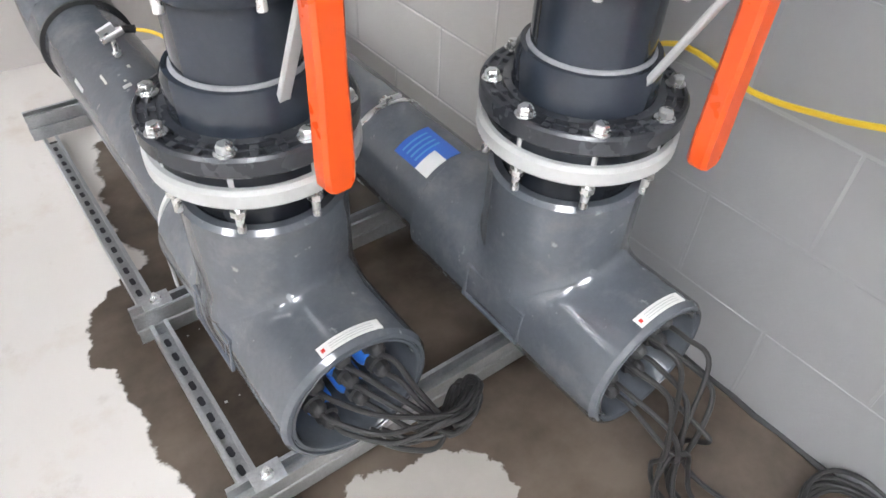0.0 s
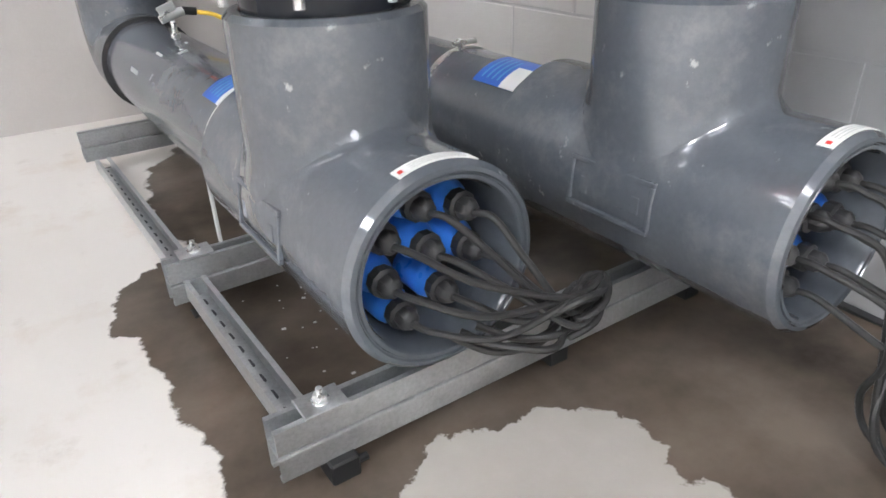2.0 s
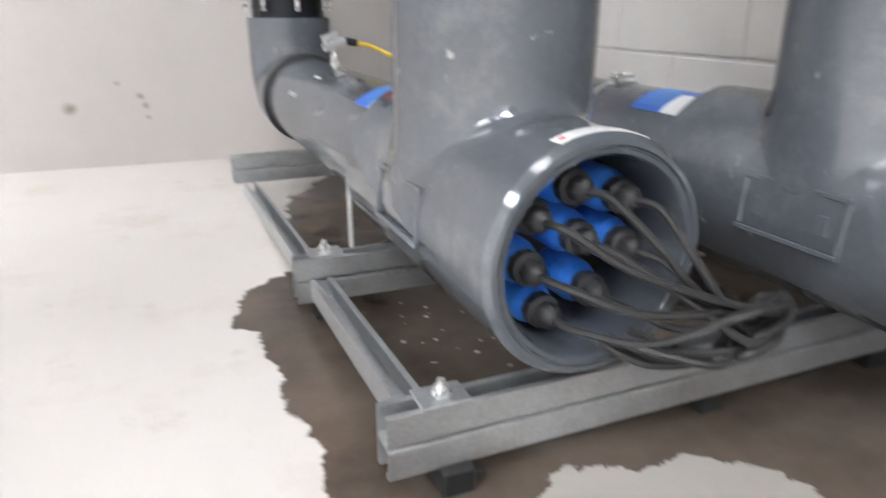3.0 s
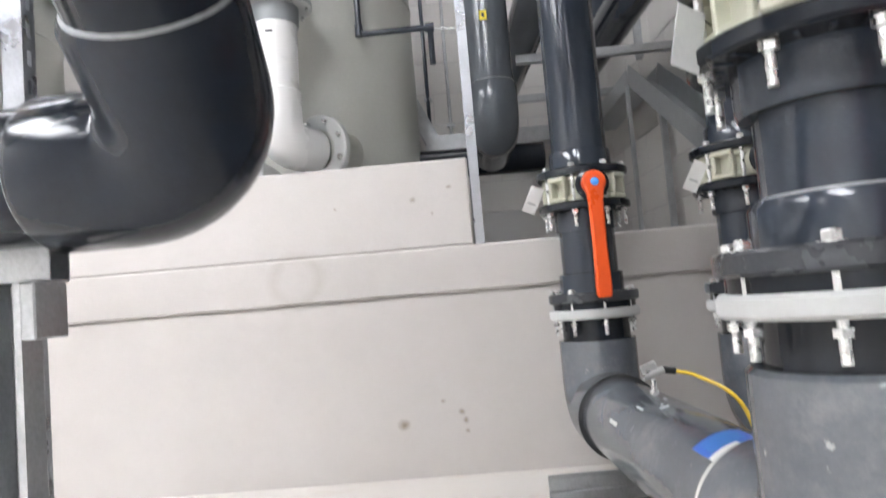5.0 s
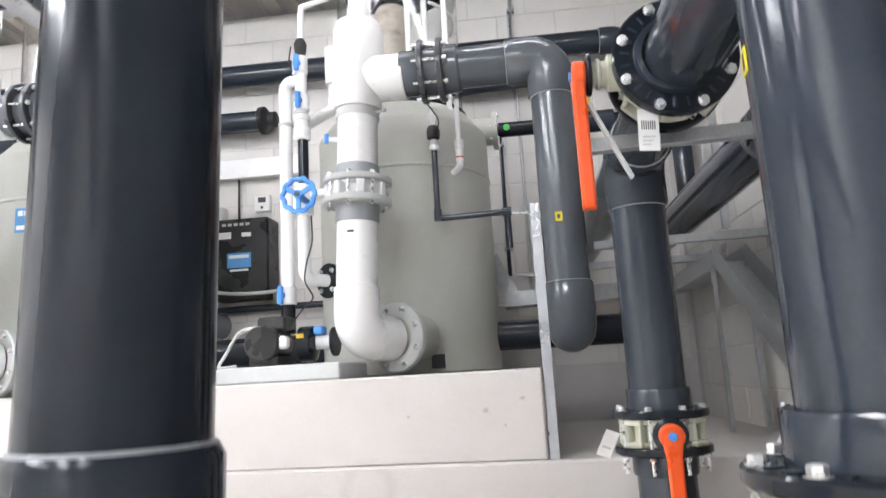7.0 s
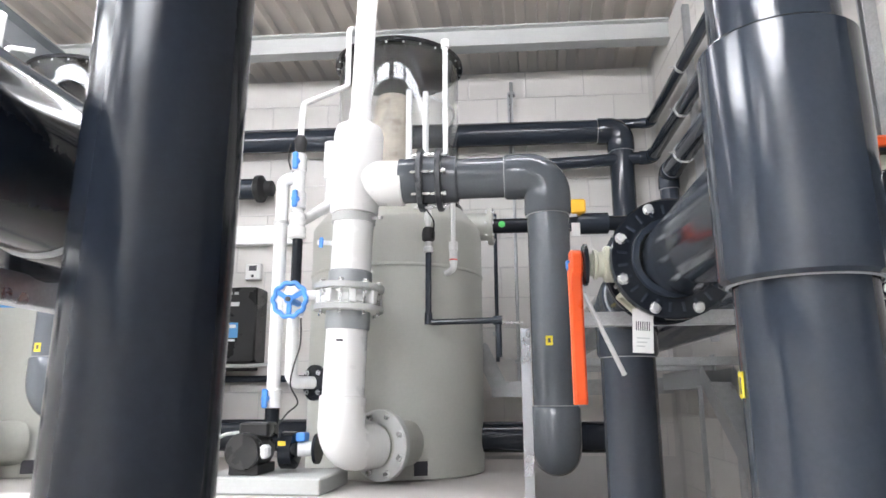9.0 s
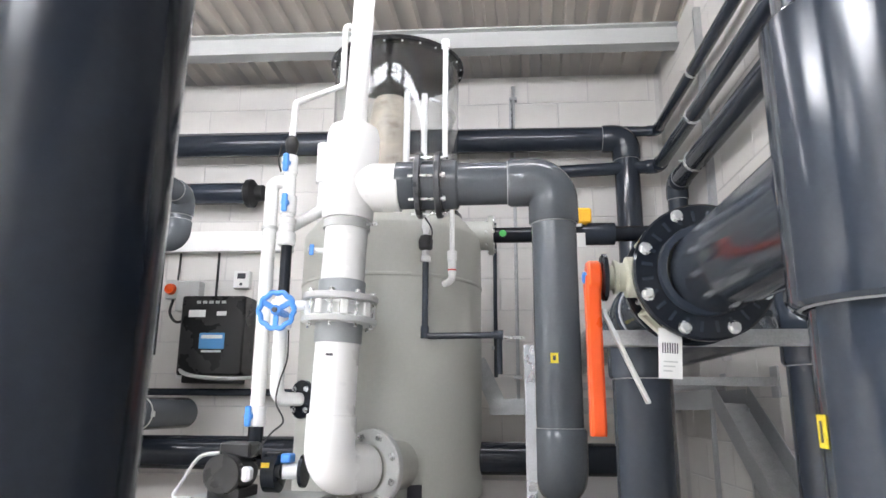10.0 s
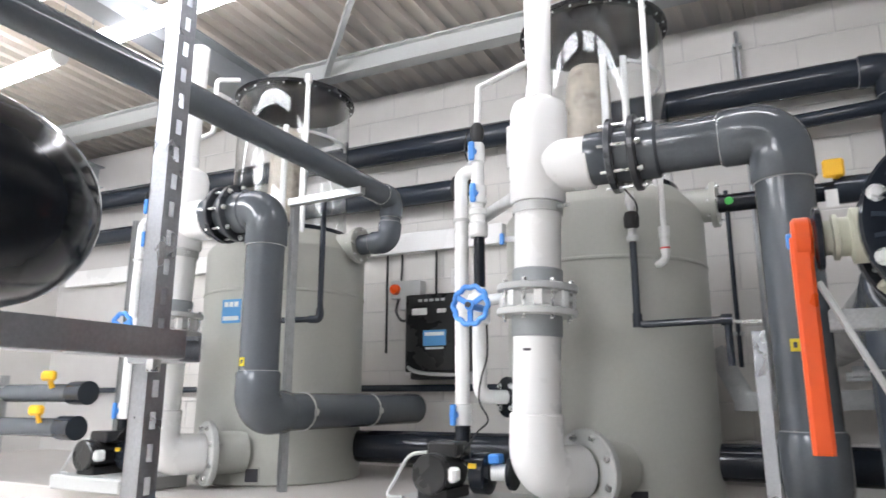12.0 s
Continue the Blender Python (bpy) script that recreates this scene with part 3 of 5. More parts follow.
def butterfly_valve(m, r, label, lever_turn=0.0, lever_len=0.38, tag=True, grip=-90.0, tag_turn=150.0, spread=0.0, stem=0.0, bolt_turn=0.5, collar=0.07):
    """A lever butterfly valve between two dark flanges. z: the pipe's axis; the stem comes out along -y turned by lever_turn."""
    v = thing("butterfly_valve", (0, 0, 0), label, "valve", "butterfly valves")
    v.matrix_world = m
    ro = r * 1.62
    for s in (-1, 1):
        prof = [(r * 0.9, s * 0.074), (ro - 0.005, s * 0.074), (ro, s * 0.069), (ro, s * 0.051), (ro - 0.005, s * 0.046), (r * 0.9, s * 0.046)]
        flange = part("flange", lathe(prof, n=44, cap=False), PVC_BLACK, v)
        for k in range(24):
            a = 2 * math.pi * (k + 0.5) / 24
            m = Matrix.Rotation(a, 4, "Z") @ Matrix.Translation((r * 1.31, 0, s * 0.0745))
            if k == 0:
                pocket = part("pocket_web", box((-r * 0.13, -0.004, -0.002), (r * 0.13, 0.004, 0.002), 0.001), PVC, flange)
                pocket.matrix_local = m
            else:
                again(pocket, m, flange)
        part("collar", lathe([(r * 1.0, s * 0.074), (r * 1.10, s * 0.074), (r * 1.09, s * (0.066 + collar)), (r * 1.05, s * (0.074 + collar)), (r * 0.9, s * (0.074 + collar))], n=40, cap=False), PVC, v)
    bm = mesh()
    add_lathe(bm, [(r * 0.8, -0.0455), (r * 1.34, -0.0455), (r * 1.42, -0.040), (r * 1.42, -0.030), (r * 1.22, -0.024), (r * 1.22, 0.024), (r * 1.42, 0.030), (r * 1.42, 0.040), (r * 1.34, 0.0455), (r * 0.8, 0.0455)], n=44, cap=False)
    body = part("valve_body", bm, BEIGE, v, "beige ribbed plastic valve body")
    for k in range(16):
        a = 2 * math.pi * (k + 0.5) / 16
        ob_m = Matrix.Rotation(a, 4, "Z")
        if k == 0:
            rib = part("rib", box((r * 1.2, -0.005, -0.040), (r * 1.43, 0.005, 0.040), 0.002), BEIGE, body)
            rib.matrix_local = ob_m
        else:
            again(rib, ob_m, body)
    for k in range(4):
        lug_m = Matrix.Rotation(math.pi / 2 * k + math.pi / 4 + radians(lever_turn), 4, "Z")
        if k == 0:
            bm = mesh()
            for lo, hi in (((r * 1.25, -0.034, 0.028), (r * 1.58, 0.034, 0.044)), ((r * 1.25, -0.034, -0.044), (r * 1.58, 0.034, -0.028)), ((r * 1.25, -0.034, -0.028), (r * 1.55, -0.022, 0.028)), ((r * 1.25, 0.022, -0.028), (r * 1.55, 0.034, 0.028))):
                add_box(bm, lo, hi, 0.004)
            lug = part("lug", bm, BEIGE, body)
            lug.matrix_local = lug_m
        else:
            again(lug, lug_m, body)
    bolt_ring(v, Matrix.Identity(4), r * 1.42, 8, r * 0.115, -0.132, 0.075, bolt_turn)
    # stem, index plate and lever
    st = thing("lever_set")
    st.parent = v
    st.matrix_local = pose(0, 0, 0, 0, 0, lever_turn) @ pose(0, -r * 1.25 - stem, 0, 90)
    # local z now points outwards from the stem
    part("stem", lathe([(0.046, -stem), (0.048, -stem + 0.006), (0.048, r * 0.10), (0.034, r * 0.14), (0.034, r * 0.30), (0.040, r * 0.32), (0.040, r * 0.40), (0.030, r * 0.42), (0.030, r * 0.55), (0.024, r * 0.55), (0.024, r * 0.75)], n=20), BEIGE, st)
    part("index_plate", lathe([(0.052, r * 0.56), (0.056, r * 0.58), (0.056, r * 0.66), (0.050, r * 0.70)], n=30), PVC_BLACK, st)
    z0 = r * 0.72
    g = Matrix.Rotation(radians(grip), 4, "Z")
    bm = mesh()
    add_lathe(bm, [(0.036, z0), (0.040, z0 + 0.005), (0.040, z0 + 0.026), (0.034, z0 + 0.032)], n=24)
    # handle: a tapering bar from the hub, wider at its grip
    sec = [(0.0, 0.034), (0.06, 0.024), (lever_len * 0.5, 0.0225), (lever_len * 0.9, 0.0255), (lever_len - 0.008, 0.024), (lever_len, 0.018)]
    loops = []
    for d, w in sec:
        b = 0.006
        lo, hi = z0 + 0.002, z0 + 0.036
        loops.append([bm.verts.new(g @ Vector((d, yy, zz))) for yy, zz in ((-w + b, lo), (w - b, lo), (w, lo + b), (w, hi - b), (w - b, hi), (-w + b, hi), (-w, hi - b), (-w, lo + b))])
    for p, q in zip(loops, loops[1:]):
        for k in range(8):
            bm.faces.new((p[k], p[(k + 1) % 8], q[(k + 1) % 8], q[k]))
    bm.faces.new(loops[0]), bm.faces.new(loops[-1])
    part("lever", bm, ORANGE, st, "orange plastic lever handle")
    part("hub_cap", lathe([(0.014, z0 + 0.030), (0.014, z0 + 0.039), (0.010, z0 + 0.041)], n=14), BLUE, st, "blue round cap")
    trig = mesh()
    a = g @ Vector((0.075, 0.0, z0 - 0.002))
    b = g @ Vector((lever_len * 0.80, 0.0, z0 - 0.005 - spread))
    add_box(trig, (0, -0.010, -0.005), ((b - a).length, 0.010, 0.005), 0.002, Matrix.Translation(a) @ (b - a).to_track_quat("X", "Z").to_matrix().to_4x4())
    part("trigger", trig, RING, st, "white latch bar under the lever")
    if tag:
        tm = Matrix.Rotation(radians(tag_turn), 4, "Z") @ Matrix.Translation((r * 1.62, 0, -0.01)) @ pose(0, 0, 0, 0, 24, 0)
        t_ob = part("paper_tag", box((-0.001, -0.026, -0.085), (0.001, 0.026, 0.0), 0.0), LABEL_WHITE, v, "white barcode tag")
        t_ob.matrix_local = tm
        for k in range(5):
            bar = part("tag_bar", box((-0.0018, -0.018 + 0.008 * k, -0.055), (0.0018, -0.014 + 0.008 * k, -0.030), 0.0), INK, t_ob)
            bar.parent = t_ob
    return v


_slot_mesh = {}


def strut(parent, a, b, up=(0, 0, 1), slots=True, name="channel", w=0.041, h=0.041, step=0.05, steel=None):
    """Slotted steel channel from a to b, its open side to up."""
    a, b, up = Vector(a), Vector(b), Vector(up)
    d = (b - a).normalized()
    side = d.cross(up).normalized()
    up = side.cross(d)
    L, t, lip = (b - a).length, 0.0025, 0.009
    bm = mesh()
    half = [(-w / 2 + 0.004, 0), (-w / 2 + 0.001, 0.0012), (-w / 2, 0.004), (-w / 2, h), (-w / 2 + lip, h), (-w / 2 + lip, h - 0.007), (-w / 2 + lip - t, h - 0.007), (-w / 2 + lip - t, h - t), (-w / 2 + t, h - t), (-w / 2 + t, t)]
    sec = half + [(-x, z) for x, z in reversed(half)]
    ends = [[bm.verts.new(p + side * x + up * z) for x, z in sec] for p in (a, b)]
    n = len(sec)
    for k in range(n):
        bm.faces.new((ends[0][k], ends[0][(k + 1) % n], ends[1][(k + 1) % n], ends[1][k]))
    for e in ends:
        bm.faces.new(e)
    ob = part(name, bm, steel or ZINC, parent, smooth=False)
    if slots:
        k, sl = 0.03, 0.028
        turn = Matrix((side, d, up)).transposed().to_4x4()
        while k + sl < L:
            m = Matrix.Translation(a + d * k + up * (t + 0.0006)) @ turn
            if "slot" not in _slot_mesh:
                bm = mesh()
                ring = [(0.0065 * math.cos(q), (sl - 0.0065 if math.sin(q) > 0 else 0.0065) + 0.0065 * math.sin(q), 0) for q in np.linspace(0.0, 2 * math.pi, 13)[:-1]]
                bm.faces.new([bm.verts.new(p) for p in ring])
                _slot_mesh["slot"] = part("slot", bm, INK, ob, smooth=False)
                _slot_mesh["slot"].matrix_local = m
            else:
                again(_slot_mesh["slot"], m, ob)
            k += step
    return ob


# lamp housings on the floor frame
AX = 2.67
U1 = Vector((0.430, 0.82, 0.289))
U2 = Vector((0.913, 0.59, 0.289))
def along(u, d, side=0.0, up=0.0):
    """A point d metres along a housing's axis, side to its right."""
    a = radians(AX)
    return Vector((u.x - math.sin(a) * d + math.cos(a) * side, u.y + math.cos(a) * d + math.sin(a) * side, u.z + up))


for u, lab in ((U1, "dark grey plastic tee with open socket, blue lamp ends and cables"), (U2, "dark grey plastic tee with open socket beside the wall")):
    tee_unit("lamp_housing_tee", u, AX, lab)
FAR = 1.80
for u, name in ((U1, 0), (U2, 1)):
    run = thing("lamp_housing_pipe", u, "dark grey plastic pipe lying on galvanised channels", "pipe", "lamp housing pipes", turn=AX)
    part("pipe", tube([(0, 0.50, 0), (0, FAR - 0.19, 0)], 0.124, n=48), PVC_DUSTY, run)
    part("end_tee", add_tube(mesh(), rounded_path([(0, FAR - 0.22, 0), (0, FAR, 0), (0, FAR, 0.24)], 0.10, 12), 0.134, 40), PVC_DUSTY, run)
    part("rubber_ring", lathe([(0.125, 0), (0.137, 0.003), (0.137, 0.012), (0.125, 0.015)], Matrix.Translation((0, FAR - 0.237, 0)) @ pose(0, 0, 0, -90), 44, cap=False), RUBBER, run, "black rubber ring")
    # product labels on the top of the pipe
    part("blue_label", arc_label(0.1255, 84, 131, 0.60, 0.725), LABEL_BLUE, run, "blue product label with white print")
    part("white_label", arc_label(0.1256, 84, 126, 0.528, 0.566), LABEL_WHITE, run)
    for k in range(4):
        part("print_line", arc_label(0.1261, 92, 125, 0.655 + 0.016 * k, 0.660 + 0.016 * k), LABEL_SKY, run)
    for a0, a1, y0, y1 in ((98, 108, 1.03, 1.045), (119, 122, 1.10, 1.15), (150, 155, 1.19, 1.26), (86, 89, 1.12, 1.135), (100, 103, 1.06, 1.068)):
        part("scuff", arc_label(0.1256, a0, a1, y0, y1), RING, run, "pale scuff of old paint")
    part("white_panel", arc_label(0.1263, 103, 131, 0.598, 0.642), LABEL_WHITE, run)

# the risers of each tee, with flange joint, valve and upper pipe
RP = 0.098
def riser(base, top, label):
    r = thing("riser_pipe", (base.x, base.y, 0), label, "pipe", "riser pipes")
    part("neck", lathe([(0.118, 0.57), (0.118, 0.66)], n=40), PVC_BLACK, r)
    part("lower_pipe", lathe([(0.118, 0.725), (0.118, 0.80), (0.112, 0.812), (RP, 0.812), (RP, 0.975)], n=40), PVC, r)
    joint_line(r, (0, 0, 0.814), (0, 0, 1), RP)
    part("pipe", lathe([(RP, 1.11), (RP, top)], n=40), PVC, r)
    return r


R1, R2 = along(U1, 0.285), along(U2, 0.285)
for base, top in ((R1, 3.9), (R2, 3.9)):
    riser(base, top, "dark grey plastic riser pipe above the tee")
    flange_joint((base.x, base.y, 0.708), 0.108, "bolted pipe flange with light grey backing ring", turn=0.25)
    butterfly_valve(pose(base.x, base.y, 1.074), 0.109, "beige butterfly valve with orange lever pointing down", 7, 0.358, tag=False, spread=0.10, bolt_turn=0.9)
F1, F2 = along(U1, FAR), along(U2, FAR)
for base, top in ((F1, 2.0), (F2, 1.9)):
    r = thing("riser_pipe", (base.x, base.y, 0), "dark grey plastic riser pipe at the rear", "pipe", "riser pipes")
    part("neck", lathe([(0.118, 0.50), (0.118, 0.60)], n=40), PVC_BLACK, r)
    part("lower_pipe", lathe([(0.112, 0.68), (0.112, 0.76), (RP, 0.765), (RP, 0.97)], n=40), PVC, r)
    part("pipe", lathe([(RP, 1.12), (RP, top)], n=40), PVC, r)
    flange_joint((base.x, base.y, 0.655), 0.1, "bolted pipe flange with light grey backing ring", turn=0.1)
    butterfly_valve(pose(base.x, base.y, 1.055), 0.1, "beige butterfly valve with orange lever pointing down", 0, tag=False)

# bypass between the two risers of the first housing, with its own valve
BZ = 2.04
by = pipe_run("bypass_pipe", [F1 + Vector((0, 0, 1.86 - F1.z)), Vector((F1.x, F1.y, BZ)), Vector((R1.x, R1.y + 0.09, BZ))], RP, PVC, "thick grey plastic bypass pipe overhead", reach=0.2)
vm = Matrix.Translation((F1.x + (R1.x - F1.x) * 0.42 - 0.012, 1.85, BZ)) @ pose(0, 0, 0, 90, 0, AX)
butterfly_valve(vm, 0.096, "butterfly valve with orange lever hanging down", -90, 0.36, False, 0, -90, 0.09, stem=0.03, collar=0.018)
pipe_run("bypass_pipe", [Vector((F2.x, F2.y - 0.02, 2.06)), Vector((R2.x, R2.y + 0.09, 2.06))], RP, PVC, "thick grey plastic bypass pipe beside the wall")
vm2 = Matrix.Translation((F2.x + (R2.x - F2.x) * 0.42, 1.75, 2.06)) @ pose(0, 0, 0, 90, 0, AX)
butterfly_valve(vm2, 0.096, "butterfly valve with orange lever held level", 180, 0.36, False, 180, -90, 0.05, stem=0.03, collar=0.018)
coup = thing("riser_tee", (0, 0, 0), "dark grey plastic tee on the riser", "pipe tee")
coupling(coup, (R1.x, R1.y, 1.86), (R1.x, R1.y, 2.24), 0.118, PVC, name="tee_body")
joint_line(coup, (R1.x, R1.y, 1.862), (0, 0, -1), 0.104)
vt = thing("valve_tag", (0.287, 1.80, 1.895), "white paper tag with a barcode hanging from the valve", "tag")
part("paper", box((-0.026, -0.0008, -0.09), (0.026, 0.0008, 0.02), 0.0, pose(0, 0, 0, 0, 3, 8)), LABEL_WHITE, vt)
for k in range(7):
    part("barcode_bar", box((-0.018 + 0.0054 * k, -0.0016, -0.035), (-0.0155 + 0.0054 * k, -0.0006, -0.012), 0.0, pose(0, 0, 0, 0, 3, 8)), INK, vt)
for k in range(3):
    part("print_line", box((-0.016, -0.0016, -0.055 - 0.010 * k), (0.016 - 0.006 * k, -0.0006, -0.052 - 0.010 * k), 0.0, pose(0, 0, 0, 0, 3, 8)), RING, vt)
part("tie", tube([(0, 0, 0.015), (0.0, 0.06, 0.06)], 0.0015, n=6), RUBBER, vt)

# foreground drain pipe with an offset, ending in a level pipe on a bracket
pipe_run("offset_pipe", [(-0.320, 0.690, roof_z(0.7)), (-0.363, 0.660, 1.13), (-0.370, 0.915, 0.893), (-1.6, 0.955, 0.893)], 0.0785, PVC_DARK, "dark blue-grey plastic pipe with offset bends", reach=(0.115, 0.185), socket=1.13)

# floor frame of galvanised channels
def cross_beam(d, length, z, label):
    p = along(U1, d, -0.25)
    a = radians(AX)
    e = p + Vector((math.cos(a), math.sin(a), 0)) * length
    b = thing("cross_beam", (p.x, p.y, 0), label, "steel channel", "floor frame channels")
    e2 = (e.x - p.x, e.y - p.y)
    strut(b, (0, 0, z + 0.041), (*e2, z + 0.041), (0, 0, 1), name="upper_channel")
    strut(b, (0, 0, z + 0.0395), (*e2, z + 0.0395), (0, 0, -1), False, name="lower_channel", w=0.043)
    return b


cross_beam(0.055, 1.0, 0.037, "galvanised double steel channel under the tees")
cross_beam(0.58, 1.0, 0.045, "galvanised double steel channel under the pipes")
cross_beam(1.56, 1.0, 0.045, "galvanised double steel channel at the rear of the pipes")
rn = thing("runner_channel", (0, 0, 0), "slotted galvanised channel joining the cross beams", "steel channel", "floor frame channels")
a, b = along(U1, 0.078, -0.205), along(U1, 1.56, -0.205)
strut(rn, (a.x, a.y, 0.070), (b.x, b.y, 0.004))

# ---- loose parts of the lamp housings ----
def smooth_line(points, steps=8):
    """A soft curve through the points."""
    p = [Vector(q) for q in points]
    p = [2 * p[0] - p[1]] + p + [2 * p[-1] - p[-2]]
    out = []
    for i in range(1, len(p) - 2):
        for k in range(steps):
            t = k / steps
            out.append(0.5 * ((2 * p[i]) + (p[i + 1] - p[i - 1]) * t + (2 * p[i - 1] - 5 * p[i] + 4 * p[i + 1] - p[i + 2]) * t * t + (3 * p[i] - p[i - 1] - 3 * p[i + 1] + p[i + 2]) * t ** 3))
    out.append(p[-2])
    return out


def cable(parent, points, r=0.0052, material=None, n=8, steps=8, name="cable"):
    return part(name, add_tube(mesh(), smooth_line(points, steps), r, n), material or CABLE, parent)


rng = random.Random(4)
LAMPS = [(-0.012, 0.078), (0.056, 0.060), (-0.066, 0.048), (0.0, 0.014), (0.066, -0.004), (-0.068, -0.016), (-0.046, -0.074), (0.020, -0.056)]
for which, u in enumerate((U1, U2)):
    ends = thing("lamp_set", u, "blue lamp holders with black cable glands and cables" + (" looped together" if which == 0 else " hanging down"), "lamp holders", "lamp sets", turn=AX)
    for k, (lx, lz) in enumerate(LAMPS):
        tilt = Matrix.Translation((lx, 0.115, lz)) @ pose(0, 0, 0, 90)
        h = part("lamp_holder", lathe([(0.028, -0.02), (0.028, 0.036), (0.026, 0.044), (0.021, 0.05), (0.0195, 0.056)], tilt, 24), BLUE_HUB, ends, "blue lamp holder")
        g = mesh()
        add_lathe(g, [(0.0185, 0.054), (0.022, 0.057), (0.022, 0.072), (0.018, 0.075)], tilt, 10)
        add_lathe(g, [(0.0160, 0.075), (0.0165, 0.087), (0.012, 0.094), (0.0068, 0.098)], tilt, 8)
        part("gland", g, CAP, ends)
        y0 = 0.02
        if which == 0:
            j = rng.uniform(-0.01, 0.01)
            bx, by_, bz = 0.165 + 0.012 * (k % 3), -0.075 - 0.010 * (k % 4), -0.060 + 0.009 * (k % 3) + j
            pts = [(lx, y0, lz), (lx + 0.014, y0 - 0.03, lz - 0.004), (lx * 0.6 + 0.055, -0.05 - 0.004 * k, lz * 0.62 - 0.03), (bx - 0.05, by_ - 0.012, bz + 0.004 + j), (bx, by_, bz), (bx + 0.030, by_ + 0.022, bz - 0.010), (bx + 0.022, by_ + 0.045, bz - 0.022),
                   (bx - 0.02, by_ + 0.02, bz - 0.030 + j), (bx - 0.075, by_ - 0.012 - j, bz - 0.040), (bx - 0.13, by_ + 0.015 - j, bz - 0.042 + j), (bx - 0.17, by_ + 0.06, bz - 0.030)]
            if k % 2:
                pts = pts[:8] + [(bx - 0.045, by_ - 0.004, bz - 0.026), (bx - 0.01, by_ - 0.012, bz - 0.012), (bx + 0.024, by_ + 0.012, bz - 0.004), (bx + 0.018, by_ + 0.034, bz - 0.02)]
            cable(ends, pts)
        else:
            j = rng.uniform(-0.02, 0.02)
            fx, fy = -0.055 + 0.015 * k + j, -0.13 + 0.02 * (k % 3) + j
            pts = [(lx, y0, lz), (lx + 0.004, y0 - 0.035, lz - 0.002), (lx + 0.012 + 0.008 * (k % 3), -0.06 - 0.008 * k, lz - 0.035), (0.5 * (lx + fx), -0.10 - 0.006 * k, -0.11), (fx, fy, -0.20), (fx + 0.0, fy - 0.03, -0.262 + 0.006), (fx + 0.02, fy - 0.11, -0.281), (fx + 0.08, fy - 0.25, -0.281), (0.2 + 0.3 * j, -0.34, -0.278)]
            cable(ends, pts)
    if which:
        continue
    part("band", lathe([(0.1245, 0), (0.131, 0.002), (0.131, 0.014), (0.1245, 0.016)], Matrix.Translation((0, 0.60, 0)) @ pose(0, 0, 0, -90), 44, cap=False), RING, ends, "pale strap round the pipe")
    part("band_tail", box((-0.135, 0.602, -0.165), (-0.129, 0.614, 0.0), 0.001), RING, ends)

coil = thing("cable_coil", (1.155, 0.215, 0.006), "coil of black cable lying on the wet floor", "cable coil")
for k in range(6):
    r0, j = 0.085 + 0.007 * (k % 3), rng.uniform(-0.012, 0.012)
    pts = [(r0 * math.cos(a) + j, r0 * math.sin(a) * 0.95 - j, 0.004 + 0.011 * k + 0.008 * math.sin(2 * a + k)) for a in np.linspace(k, k + 2 * math.pi, 25)]
    part("turn", add_tube(mesh(), pts, 0.0052, 8), CABLE, coil)

# raised moulding plates on the flank of each tee
for u in (U1, U2):
    mp = thing("moulding_plate", u, "raised moulded plate with worn lettering on the tee's flank", "moulding plate", "moulding plates", turn=AX)
    pm = Matrix.Translation((-0.1458, 0.285, 0.01)) @ pose(0, 0, 0, 0, 6, 0)
    bm = mesh()
    for lo, hi in (((-0.004, -0.085, 0.034), (0.004, 0.085, 0.042)), ((-0.004, -0.085, -0.042), (0.004, 0.085, -0.034)), ((-0.004, -0.085, -0.034), (0.004, -0.077, 0.034)), ((-0.004, 0.077, -0.034), (0.004, 0.085, 0.034))):
        add_box(bm, lo, hi, 0.0015, pm)
    part("rim", bm, PVC_DUSTY, mp)
    for k in range(5):
        part("worn_bar", box((-0.004, -0.062 + 0.026 * k, -0.015), (0.0005, -0.045 + 0.026 * k, 0.012), 0.001, pm), PVC_DUSTY, mp)

# clamp plates, bolts and foot of the floor frame
def clamp_plate(at, label="galvanised clamp plate bolted on the channel"):
    c = thing("clamp_plate", at, label, "clamp plate", "clamp plates", turn=AX)
    part("plate", box((-0.032, -0.024, 0.0), (0.032, 0.024, 0.005), 0.001), ZINC, c)
    bm = mesh()
    add_lathe(bm, [(0.013, 0.005), (0.013, 0.007)], n=16)
    add_lathe(bm, [(0.0095, 0.007), (0.0105, 0.008), (0.0105, 0.015), (0.009, 0.017)], n=6)
    add_lathe(bm, [(0.005, 0.017), (0.005, 0.026)], n=10)
    part("bolt", bm, BOLT, c)
    return c


p = along(U1, 0.055, -0.175)
clamp_plate((p.x, p.y, 0.1195))
p = along(U1, 0.585, -0.19)
clamp_plate((p.x, p.y, 0.1275))
p = along(U1, 0.03, -0.165)
foot = thing("rubber_foot", (p.x, p.y, 0), "black rubber foot under the channel end", "foot", turn=AX)
part("block", box((-0.022, -0.012, 0.0), (0.022, 0.05, 0.037), 0.003), RUBBER, foot)
part("stud", tube([(0.022, -0.004, 0.022), (0.036, -0.004, 0.022)], 0.006, n=8), RUBBER, foot)
# Added packers, coloured dark to pass into the shade under the beams.
for k in range(3):
    for d in (0.58, 1.56):
        p = along(U1, d, -0.2 + 0.4 * k)
        pk = thing("packer", (p.x, p.y, 0), "added packer under the channel, dark like the shade there", "packer", "packers", turn=AX)
        part("block", box((-0.02, -0.018, 0), (0.02, 0.018, 0.0445 if k else 0.004), 0.002), RUBBER, pk)
